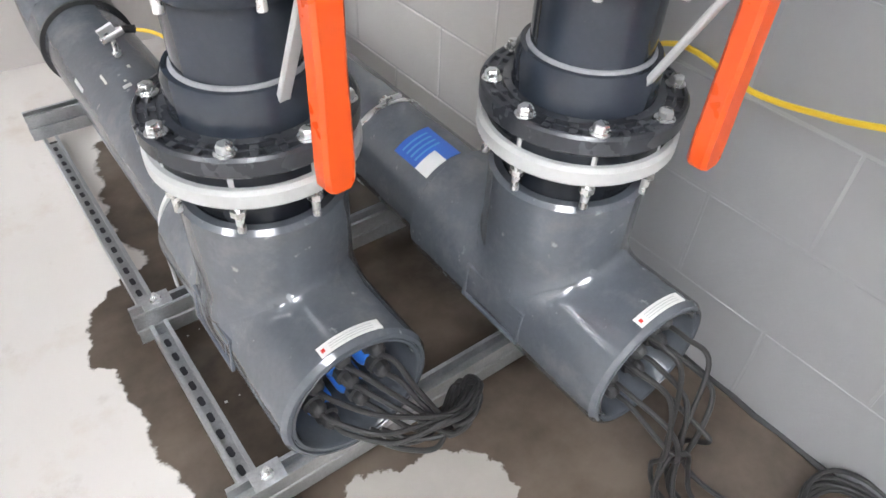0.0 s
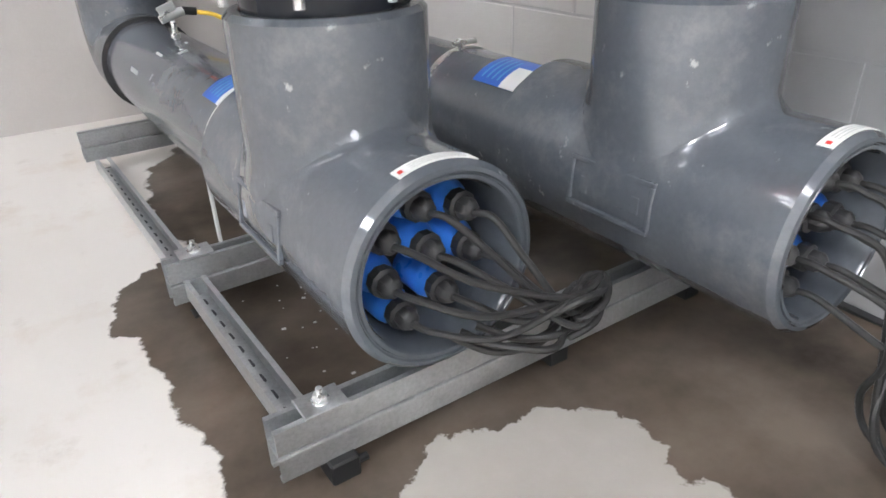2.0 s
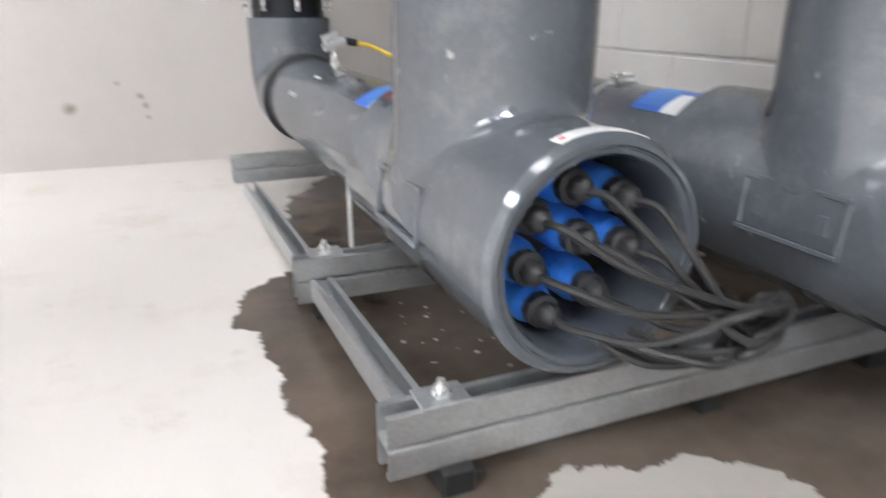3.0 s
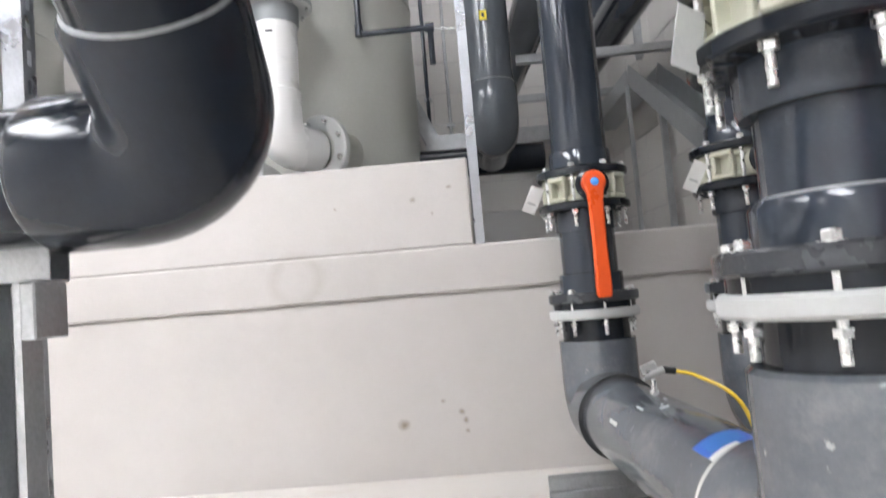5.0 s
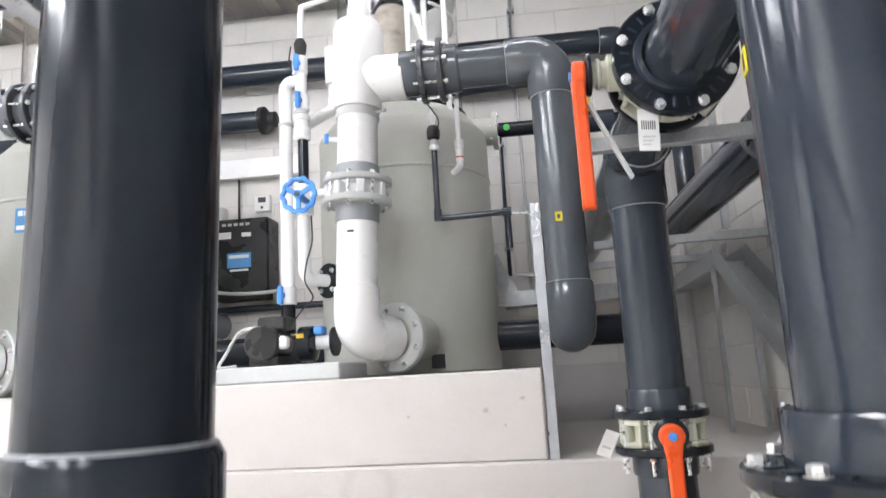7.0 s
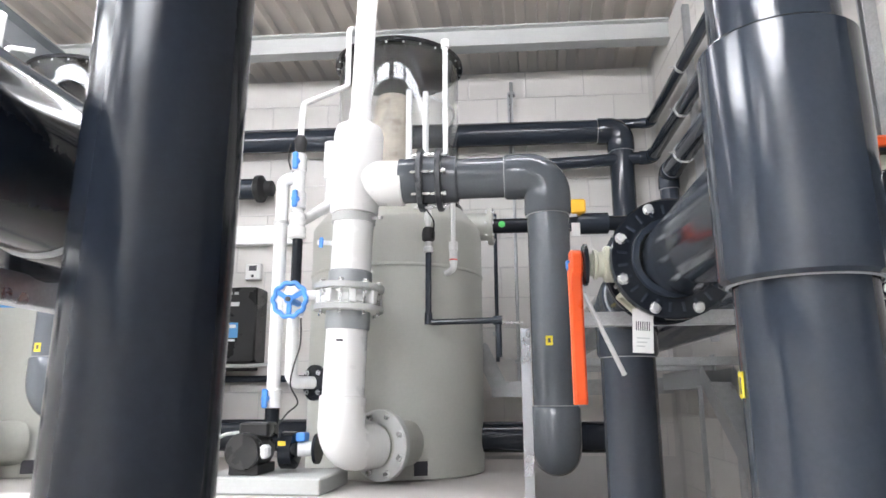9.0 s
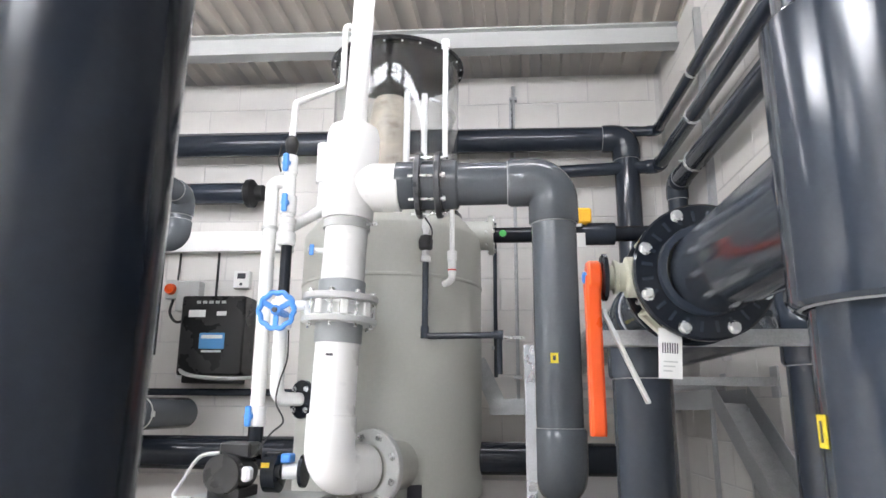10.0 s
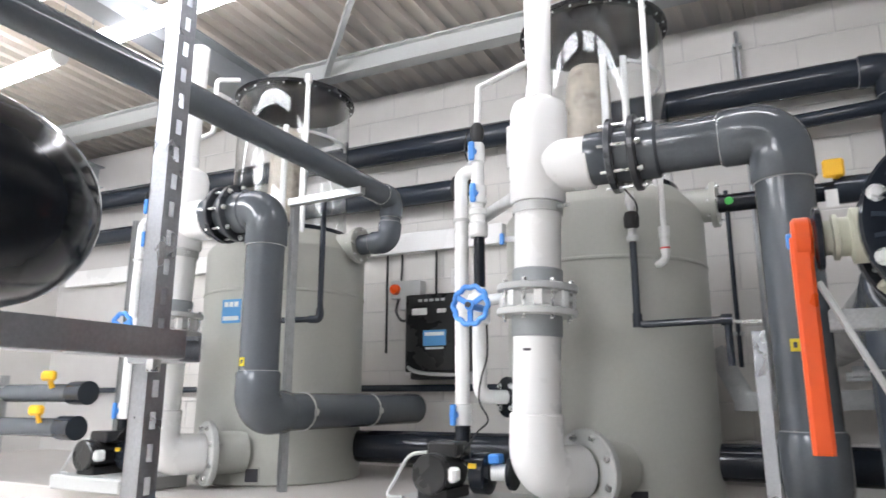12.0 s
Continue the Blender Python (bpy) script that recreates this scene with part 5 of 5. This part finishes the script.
def inlet_stack(o):
    """The white inlet pipe: elbow at its foot, flange pair, clamp and the big white tee."""
    p = thing("white_inlet_pipe", Vector((WX, WY, 0)) + o, "white plastic inlet pipe with elbow, flanges and tee", "pipe", "inlet pipes")
    p.matrix_world = Matrix.Translation(Vector((WX, WY, 2.3)) + o) @ pose(0, 0, 0, 0, 2.2, 0) @ Matrix.Translation((0, 0, -2.3))
    part("foot_elbow", add_tube(mesh(), rounded_path([(0, 0, 1.70), (0, 0, 1.476), (0.105, 0.215, 1.476)], 0.15, 14), 0.108, 36), WHITE_PVC, p)
    part("socket", lathe([(0.104, 1.66), (0.1085, 1.665), (0.1085, 1.705), (0.104, 1.71)], n=36), WHITE_PVC, p)
    part("lower_pipe", lathe([(0.098, 1.68), (0.098, 2.03)], n=36), WHITE_PVC, p)
    part("grey_adaptor", lathe([(0.103, 2.015), (0.106, 2.02), (0.106, 2.10), (0.100, 2.105)], n=36), STEEL_GREY, p)
    for z in (2.10, 2.20):
        part("flange", lathe([(0.10, z), (0.163, z), (0.167, z + 0.004), (0.167, z + 0.024), (0.163, z + 0.028), (0.10, z + 0.028)], n=44, cap=False), RING, p)
    bd = part("valve_body", lathe([(0.135, 2.129), (0.135, 2.135), (0.112, 2.145), (0.112, 2.183), (0.135, 2.193), (0.135, 2.199)], n=40, cap=False), WHITE_PVC, p)
    for k in range(8):
        a = 2 * math.pi * (k + 0.5) / 8
        m = Matrix.Rotation(a, 4, "Z")
        if k == 0:
            lug0 = part("lug", box((0.10, -0.018, 2.131), (0.158, 0.018, 2.197), 0.006), WHITE_PVC, bd)
            lug0.matrix_local = m
        else:
            again(lug0, m, bd)
    bolt_ring(p, Matrix.Identity(4), 0.145, 8, 0.013, 2.08, 2.23)
    part("grey_adaptor", lathe([(0.100, 2.228), (0.106, 2.233), (0.106, 2.29), (0.102, 2.295)], n=36), STEEL_GREY, p)
    part("mid_pipe", lathe([(0.098, 2.29), (0.098, 2.62)], n=36), WHITE_PVC, p)
    part("pipe_clamp", lathe([(0.101, 2.535), (0.107, 2.535), (0.107, 2.575), (0.101, 2.575)], n=36, cap=False), RING, p, "steel band clamp")
    part("clamp_screw", tube([(0.10, -0.03, 2.555), (0.155, -0.06, 2.55)], 0.008, n=8), BOLT, p)
    part("tee_body", lathe([(0.112, 2.58), (0.118, 2.59), (0.118, 2.68), (0.124, 2.70), (0.124, 2.99), (0.112, 3.03), (0.07, 3.055), (0.055, 3.06)], n=40), WHITE_PVC, p)
    part("tee_branch", lathe([(0.112, 0.0), (0.112, 0.24), (0.108, 0.245)], axis_frame((0, 0, 2.74), (1, 0.01, 2.74)), 36), WHITE_PVC, p)
    part("vent_pipe", lathe([(0.057, 3.05), (0.057, 3.12), (0.052, 3.125), (0.052, roof_z(WY + o.y) - 0.02 if o.x > -1 else 3.81)], n=28), WHITE_PVC, p)
    part("print_mark", box((-0.02, -0.0995, 1.955), (0.012, -0.0975, 1.965), 0.0), INK, p)
    # small blue-handled tap on the clamp side
    part("tap_body", tube([(-0.09, -0.03, 2.43), (-0.16, -0.05, 2.43)], 0.012, n=10), WHITE_PVC, p)
    part("tap_handle", box((-0.145, -0.075, 2.40), (-0.125, -0.062, 2.45), 0.004), BLUE, p)
    return p


def outlet(o, low_z, back, xe=0.09):
    """The grey outlet: flange pair beside the white tee, then over, down and back to the rear."""
    y = WY
    pts = [o + Vector((WX + 0.24, y, 2.74)), o + Vector((xe, y + 0.02, 2.74)), o + Vector((xe, y + 0.02, low_z)), o + Vector((xe, y + 0.02 + back, low_z))]
    run = pipe_run("outlet_pipe", pts, 0.0985, PVC_GREY, "grey plastic outlet pipe with bolted flanges", reach=0.2, group="outlet pipes")
    ax = axis_frame(pts[0], pts[1])
    part("adaptor", lathe([(0.104, 0.0), (0.110, 0.004), (0.110, 0.08), (0.104, 0.09), (0.116, 0.10), (0.116, 0.28), (0.106, 0.29)], ax, 36), PVC_GREY, run)
    for z in (0.095, 0.185):
        part("flange", lathe([(0.11, z), (0.150, z), (0.155, z + 0.004), (0.155, z + 0.024), (0.150, z + 0.028), (0.11, z + 0.028)], ax, 40, cap=False), PVC_FLANGE, run)
    bolt_ring(run, ax, 0.137, 8, 0.011, 0.07, 0.225)
    m = Matrix.Translation(o + Vector((xe - 0.018, y + 0.02 - 0.0995, 1.944)))
    lab = part("flow_label", box((-0.016, -0.0012, -0.021), (0.016, 0.0012, 0.021), 0.0), LABEL_YELLOW, run, "small yellow flow label")
    lab.matrix_local = m
    part("print_mark", box((-0.006, -0.002, -0.009), (0.006, 0.0, 0.010), 0.0), INK, lab)
    return run


def sample_line(o):
    s = thing("sample_line", Vector((0, 0, 0)) + o, "thin grey sample pipe and white tap on the tank", "sample pipe", "sample lines")
    part("grey_pipe", tube([(-0.537, 3.51, 2.46), (-0.537, 3.51, 2.081), (-0.19, 3.515, 2.085)], 0.016, 0.03, 12), PVC, s)
    part("elbow", lathe([(0.021, -0.03), (0.021, 0.03)], Matrix.Translation((-0.537, 3.51, 2.10)), 14), PVC, s)
    part("end_tee", tube([(-0.20, 3.515, 2.085), (-0.155, 3.515, 2.085)], 0.024, n=12), PVC, s)
    part("drop", tube([(-0.175, 3.515, 2.085), (-0.175, 3.54, 1.90)], 0.015, n=12), PVC, s)
    part("support", tube([(-0.16, 3.515, 2.075), (-0.05, 3.515, 2.07)], 0.008, n=8), BOLT, s)
    part("union", lathe([(0.022, 2.45), (0.026, 2.455), (0.026, 2.475), (0.018, 2.485), (0.018, 2.51)], Matrix.Translation((-0.537, 3.51, 0)), 14), RING, s)
    part("gauge", lathe([(0.02, 2.51), (0.034, 2.52), (0.036, 2.56), (0.028, 2.585), (0.016, 2.59)], Matrix.Translation((-0.537, 3.51, 0)), 12), RUBBER, s, "black plastic fitting")
    part("nozzle", lathe([(0.012, 2.59), (0.022, 2.63), (0.018, 2.68)], Matrix.Translation((-0.537, 3.5, 0)), 12), WHITE_PVC, s)
    cable(s, [(-0.52, 3.49, 2.52), (-0.50, 3.47, 2.60), (-0.53, 3.45, 2.66), (-0.56, 3.44, 2.70)], 0.004, RUBBER)
    part("tap_tube", lathe([(0.013, 2.40), (0.013, 2.75)], Matrix.Translation((-0.412, 3.58, 0)), 12), WHITE_PVC, s)
    part("tap_body", lathe([(0.021, 2.40), (0.021, 2.47), (0.025, 2.475), (0.025, 2.52)], Matrix.Translation((-0.412, 3.58, 0)), 14), WHITE_PVC, s)
    part("red_band", lathe([(0.0218, 2.418), (0.0218, 2.425)], Matrix.Translation((-0.412, 3.58, 0)), 14), RED, s)
    part("spout", tube([(-0.412, 3.58, 2.41), (-0.412, 3.58, 2.375), (-0.44, 3.62, 2.365), (-0.47, 3.67, 2.365)], 0.018, 0.02, 12), WHITE_PVC, s)
    return s


def dosing_loop(o):
    """Two white upright pipes with a blue hand wheel, ball valves and a pump at their foot."""
    d = thing("dosing_loop", Vector((0, 0, 0)) + o, "white plastic pipe loop with blue hand wheel valve", "pipe loop", "dosing loops")
    x1, x2, y = -1.245, -1.160, 3.22
    part("pipe", tube([(x1, y, 1.64), (x1, y, 2.80), (x2, y, 2.80)], 0.032, 0.045, 18), WHITE_PVC, d)
    part("pipe", tube([(x2, y, 2.60), (x2, y, 2.93)], 0.03, n=18), WHITE_PVC, d)
    part("pipe", tube([(x2, y, 2.25), (x2, y, 1.775), (-1.03, y + 0.18, 1.775)], 0.031, 0.05, 18), WHITE_PVC, d)
    part("black_pipe", tube([(x2 + 0.005, y, 2.25), (x2 + 0.005, y, 2.50)], 0.026, n=16), PVC_BLACK, d)
    part("union", lathe([(0.036, 2.48), (0.044, 2.49), (0.044, 2.54), (0.036, 2.55), (0.036, 2.58), (0.042, 2.585), (0.042, 2.61), (0.03, 2.62)], Matrix.Translation((x2, y, 0)), 20), WHITE_PVC, d)
    part("gate_body", lathe([(0.045, 2.09), (0.05, 2.10), (0.05, 2.21), (0.045, 2.22)], Matrix.Translation((x2, y, 0)), 20), WHITE_PVC, d)
    part("gate_stem", tube([(x2 + 0.03, y, 2.15), (x2 + 0.04, y - 0.19, 2.15)], 0.016, n=12), BLUE, d)
    part("side_arm", tube([(x2, y, 2.19), (x2 + 0.16, y, 2.20)], 0.024, n=14), WHITE_PVC, d)
    wm = Matrix.Translation((x2 + 0.042, y - 0.17, 2.15)) @ pose(0, 0, 0, 90)
    bm = mesh()
    add_tube(bm, [(0.078 * (1 + 0.05 * math.cos(10 * a)) * math.cos(a), 0.078 * (1 + 0.05 * math.cos(10 * a)) * math.sin(a), 0) for a in np.linspace(0, 2 * math.pi, 61)], 0.012, 8, cap=False)
    for k in range(3):
        a = 2 * math.pi * k / 3 + 0.5
        add_box(bm, (0, -0.012, -0.006), (0.078, 0.012, 0.006), 0.003, Matrix.Rotation(a, 4, "Z"))
    add_lathe(bm, [(0.022, -0.015), (0.022, 0.015), (0.012, 0.02)], n=14)
    bmesh.ops.transform(bm, matrix=wm, verts=bm.verts)
    part("hand_wheel", bm, BLUE, d, "blue hand wheel")
    part("wheel_nut", lathe([(0.012, 0.018), (0.012, 0.03)], wm, 8), INK, d)
    for z, xx in ((2.68, x2), (2.88, x2 - 0.005), (1.70, x1 - 0.02)):
        part("ball_valve", lathe([(0.036, z - 0.045), (0.040, z - 0.04), (0.040, z + 0.04), (0.036, z + 0.045)], Matrix.Translation((xx if z > 2 else x1, y, 0)), 18), WHITE_PVC, d)
        part("valve_handle", box((xx - 0.014, y - 0.062, z - 0.045), (xx + 0.014, y - 0.042, z + 0.045), 0.006), BLUE, d, "blue valve handle")
        part("handle_hub", lathe([(0.02, 0.03), (0.02, 0.05)], Matrix.Translation((xx, y, z)) @ pose(0, 0, 0, 90), 12), BLUE, d)
    part("clip", lathe([(0.032, 2.56), (0.038, 2.56), (0.038, 2.575), (0.032, 2.575)], Matrix.Translation((x1, y, 0)), 18, cap=False), RING, d)
    part("injector", lathe([(0.02, 2.93), (0.03, 2.96), (0.034, 3.0), (0.02, 3.03)], Matrix.Translation((x2, y, 0)), 10), RUBBER, d)
    part("air_pipe", tube([(x2, y, 3.03), (x2, y + 0.02, 3.22), (x2 + 0.17, y + 0.25, 3.42), (x2 + 0.17, y + 0.25, 3.78), (x2 + 0.27, y + 0.35, 3.80)], 0.016, 0.03, 12), WHITE_PVC, d)
    part("drain_pipe", tube([(x2 + 0.10, y + 0.22, 3.05), (x2 + 0.10, y + 0.22, 2.72), (x2 - 0.02, y + 0.10, 2.60)], 0.03, 0.05, 14), WHITE_PVC, d)
    part("drain_head", tube([(x2 + 0.10, y + 0.22, 2.86), (x2 + 0.10, y + 0.22, 3.07)], 0.042, n=16), WHITE_PVC, d)
    part("flange", lathe([(0.03, 0), (0.085, 0), (0.088, 0.003), (0.088, 0.02), (0.08, 0.024)], axis_frame((-1.085, y + 0.105, 1.775), (-0.98, y + 0.25, 1.775)), 28), PVC_BLACK, d)
    bolt_ring(d, axis_frame((-1.085, y + 0.105, 1.775), (-1.19, y - 0.04, 1.775)), 0.066, 4, 0.01, -0.02, 0.002, 0.5)
    cable(d, [(x2 + 0.05, y - 0.03, 2.08), (x2 + 0.055, y - 0.04, 1.95), (x2 + 0.03, y - 0.05, 1.85), (x2 + 0.015, y - 0.04, 1.76), (x2 + 0.05, y - 0.03, 1.68), (x2 + 0.0, y - 0.03, 1.63), (-1.2, 3.15, 1.56)], 0.004, RUBBER)
    cable(d, [(x2 - 0.04, y - 0.03, 2.98), (x2 - 0.05, y - 0.03, 2.9), (x2 - 0.035, y - 0.03, 2.84)], 0.004, RUBBER)

    b = thing("concrete_block", Vector((0, 0, 0)) + o, "grey concrete block under the pump", "concrete block", "pump blocks")
    part("block", box((-1.50, 2.985, 1.2905), (-0.92, 3.42, 1.365), 0.008), RING, b)
    m = thing("pump", Vector((0, 0, 0)) + o, "black circulation pump with white cable plug", "pump", "pumps")
    px, pz = -1.30, 1.468
    part("motor", lathe([(0.0, 0.0), (0.075, 0.0), (0.082, 0.006), (0.082, 0.05), (0.078, 0.055), (0.078, 0.20), (0.06, 0.22)], Matrix.Translation((px, 3.02, pz)) @ pose(0, 0, 0, -90), 32), GLOSS_BLACK, m)
    part("terminal_box", box((px - 0.05, 3.09, pz + 0.06), (px + 0.09, 3.22, pz + 0.125), 0.01), GLOSS_BLACK, m)
    part("volute", lathe([(0.055, 0), (0.085, 0.01), (0.085, 0.07), (0.055, 0.08)], Matrix.Translation((px + 0.11, 3.22, pz - 0.005)) @ pose(0, 0, 0, 0, 90), 26), PVC_BLACK, m)
    part("outlet_neck", tube([(px + 0.055, 3.22, pz + 0.05), (px + 0.055, 3.22, 1.655)], 0.034, n=18), PVC_BLACK, m)
    part("foot", box((px - 0.07, 3.05, 1.366), (px + 0.07, 3.25, 1.41), 0.004), RUBBER, m)
    part("yellow_sticker", box((px + 0.125, 3.130, pz + 0.02), (px + 0.16, 3.136, pz + 0.04), 0.0), YELLOW, m)
    part("white_plug", box((px + 0.075, 3.03, pz - 0.03), (px + 0.115, 3.09, pz + 0.03), 0.012), WHITE_PVC, m)
    part("inlet_tap", tube([(px + 0.19, 3.22, pz), (px + 0.27, 3.24, pz)], 0.034, n=16), WHITE_PVC, m)
    part("tap_handle", box((px + 0.19, 3.18, pz + 0.035), (px + 0.235, 3.25, pz + 0.075), 0.006), BLUE, m)
    part("side_flange", lathe([(0.07, 0), (0.07, 0.016)], Matrix.Translation((px + 0.27, 3.24, pz)) @ pose(0, 0, 0, 0, 90), 22), PVC_BLACK, m)
    cable(m, [(px - 0.05, 3.1, pz + 0.08), (px - 0.14, 3.1, pz + 0.06), (px - 0.2, 3.08, pz - 0.04), (px - 0.22, 3.06, 1.372), (px - 0.12, 3.02, 1.372)], 0.008, RING)
    return d


OFF2 = Vector((-2.10, -0.10, 0))
for k, o in enumerate((Vector((0, 0, 0)), OFF2)):
    tank(o, "grey plastic skimmer tank with clear neck and black lid")
    inlet_stack(o)
    if not k:
        sample_line(o)
    dosing_loop(o)
outlet(Vector((0, 0, 0)), 1.46, 0.55)
outlet(OFF2, 1.70, 1.5, -0.22)
pipe_run("tank_drain", [(-0.45, 4.02, 1.48), (0.4, 4.05, 1.48)], 0.085, PVC_BLACK, "short black plastic drain pipe from the tank")
pipe_run("tank_drain", [(-1.1, 4.2, 1.48), (-2.7, 4.1, 1.48)], 0.095, PVC_BLACK, "black plastic pipe between the tanks")
# blue maker's plate on the second tank
mp = thing("makers_plate", (-2.866, 3.408, 2.27), "blue and white maker's plate on the tank", "nameplate", turn=8)
part("plate", box((-0.065, -0.002, -0.07), (0.065, 0.003, 0.07), 0.0), LABEL_SKY, mp)
part("white_strip", box((-0.055, -0.003, -0.055), (0.055, 0.0, -0.03), 0.0), LABEL_WHITE, mp)
for k in range(3):
    part("mark", box((-0.05 + 0.035 * k, -0.003, 0.025), (-0.022 + 0.035 * k, 0.0, 0.055), 0.0), LABEL_WHITE, mp)

# side outlets of the tanks
g1 = pipe_run("side_pipe", [(-0.24, 4.04, 2.716), (0.98, 4.10, 2.716)], 0.045, PVC_BLACK, "black plastic side pipe with green dot and yellow valve handle")
part("green_dot", lathe([(0.02, 0), (0.02, 0.003)], Matrix.Translation((-0.17, 4.043 - 0.0445, 2.716)) @ pose(0, 0, 0, 90), 16), GREEN, g1)
part("valve_body", tube([(0.28, 4.065, 2.716), (0.46, 4.075, 2.716)], 0.065, n=20), PVC, g1)
part("valve_handle", box((0.24, 3.98, 2.76), (0.33, 4.0, 2.85), 0.02), AMBER, g1, "amber valve handle")
part("handle_stem", tube([(0.29, 3.99, 2.79), (0.30, 4.06, 2.75)], 0.015, n=10), AMBER, g1)
part("paper_tag", box((0.24, 3.97, 2.62), (0.29, 3.973, 2.70), 0.0), LABEL_WHITE, g1)
pipe_run("feed_pipe", [(-1.94, -2.5, 3.04), (-2.10, 3.94, 2.985), (-2.12, 3.94, 2.716), (-2.33, 3.94, 2.716)], 0.064, PVC_GREY, "grey plastic feed pipe crossing the room overhead", reach=0.12)
fa = thing("pipe_bracket", (-2.40, 3.35, 2.83), "galvanised channel bracket under the feed pipe", "pipe bracket", "wall brackets")
strut(fa, (0, 0, 0), (0.5, 0.0, 0), (0, 0, 1), True, name="arm")
fp = thing("tank_post", (-2.42, 3.36, 1.291), "slotted galvanised post beside the outlet pipe", "steel post")
strut(fp, (0.03, 0.05, 0), (0.03, 0.05, 1.56), (-0.4, -0.9, 0), True, name="post")

s2 = thing("sample_line", (0, 0, 0), "thin grey sample pipe hanging beside the second tank", "sample pipe", "sample lines")
part("grey_pipe", tube([(-2.28, 3.5, 2.93), (-2.28, 3.5, 2.2), (-2.52, 3.44, 2.2)], 0.017, 0.03, 12), PVC, s2)
part("elbow", tube([(-2.28, 3.5, 2.26), (-2.28, 3.5, 2.2), (-2.34, 3.485, 2.2)], 0.022, 0.02, 12), PVC, s2)
for d in (0.34, 0.95):
    tie = thing("pipe_strap", (OFF2.x - 0.22, WY + OFF2.y + 0.02 + d, 1.70), "pale cable-tie strap round the outlet pipe", "strap", "pipe straps")
    part("band", lathe([(0.099, -0.006), (0.1025, -0.006), (0.1025, 0.006), (0.099, 0.006)], pose(0, 0, 0, -90), 32, cap=False), RING, tie)
    part("buckle", box((0.095, -0.012, -0.02), (0.112, 0.012, 0.012), 0.002), RING, tie)
# yellow flow label on the front riser
fl = thing("flow_label", (R1.x - 0.0985, R1.y + 0.008, 1.715), "yellow flow arrow label on the riser", "label", turn=-95)
part("sticker", box((-0.014, -0.001, -0.019), (0.014, 0.001, 0.019), 0.0), LABEL_YELLOW, fl)
part("arrow", box((-0.004, -0.0018, -0.013), (0.004, 0.0, 0.012), 0.0), INK, fl)

# small pipes and amber valves beyond the second tank
for z, y in ((1.80, 3.0), (1.60, 2.95)):
    sp = pipe_run("side_pipe", [(-5.8, y + 0.02, z), (-3.75, y + 0.1, z)], 0.055, PVC_GREY, "grey plastic pipe with amber valve handle", group="far side pipes")
    part("valve_handle", box((-3.97, y - 0.02, z + 0.07), (-3.86, y + 0.03, z + 0.13), 0.015), AMBER, sp, "amber valve handle")
    part("handle_stem", tube([(-3.91, y + 0.03, z + 0.03), (-3.91, y + 0.01, z + 0.08)], 0.015, n=8), AMBER, sp)
    part("end_union", tube([(-3.80, y + 0.1, z), (-3.66, y + 0.1, z)], 0.07, n=16), PVC, sp)
for x in (-5.0, -4.3):
    strip = thing("steel_upright", (x, 4.3, 1.291), "grey steel upright behind the pipes", "steel post", "steel uprights")
    strut(strip, (0, 0, 0), (0, 0, 2.0), (0, -1, 0), False, name="post")
for x in (-5.4, -4.45):
    st = thing("pipe_stand", (x, 3.07, 1.291), "galvanised channel stand beside the side pipes", "pipe bracket", "side pipe stands")
    strut(st, (0, 0, 0), (0, 0, 0.62), (0, -1, 0), False, name="post")
    for z in (1.80, 1.60):
        part("cleat", box((-0.02, -0.06, z - 1.291 - 0.07), (0.02, 0.0, z - 1.291 - 0.05), 0.002), ZINC, st)
br = thing("roof_brace", (0, 0, 0), "galvanised roof brace between rafter and purlin", "roof brace")
strut(br, (-2.98, 4.31, 4.14), (-2.16, 3.58, roof_z(3.58) - 0.045), (0, 0, 1), False, name="brace", steel=RING)

# dark dirt line along the foot of the right wall, built as a thin bead
rng = random.Random(41)
ys = [-2.4 + 0.06 * k for k in range(80)]
bead = tube([(right_x(y) + 0.002 - 0.009 * rng.random(), y, 0.007 * rng.random()) for y in ys], 0.0095, n=6)
tagged(part("sealant", bead, RUBBER), "dark dirt line along the wall foot, shaped as a bead", "sealant", kind="structure")

# ---- concrete blocks of the walls, each proud of its joints ----
def block_wall(wall, origin, direction, length, z0, z1, normal, paint=WALL, proud=0.003):
    """Painted blocks in stretcher bond."""
    d, nrm = Vector((*direction, 0)).normalized(), Vector((*normal, 0)).normalized()
    L, Hc, joint = 0.45, 0.225, 0.007
    me = {}
    turn = math.atan2(d.y, d.x)
    z, row = z0, 0
    while z < z1 - 0.02:
        h = min(Hc, z1 - z)
        s = -0.225 * (row % 2)
        while s < length:
            a, b = max(s, 0), min(s + L, length)
            if b - a > 0.03:
                key = (round(b - a, 3), round(h, 3))
                at = Matrix.Translation(Vector((*origin, z)) + d * a + nrm * 0.0)  @ Matrix.Rotation(turn, 4, "Z")
                side = 1 if d.cross(nrm).z > 0 else -1
                if key not in me:
                    w, hh = key
                    me[key] = part("block", box((joint / 2, -0.01 * side, joint / 2), (w - joint / 2, proud * side, hh - joint / 2), min(0.0025, proud)), paint, wall)
                    me[key].matrix_local = at
                else:
                    again(me[key], at, wall)
            s += L
        z += Hc
        row += 1


block_wall(wall_rear, (-5.4, rear_y(-5.4)), (1, 0.059), 6.35, 1.295, 4.22, (0.059, -1))
block_wall(wall_right, (right_x(1.0), 1.0), (-0.059, 1), 4.0, 0.0, 4.3, (-1, -0.059))
block_wall(wall_grey, (right_x(-1.25), -1.25), (-0.059, 1), 2.25, 0.0, 2.7, (-1, -0.059), WALL_GREY_SHADED, 0.0012)
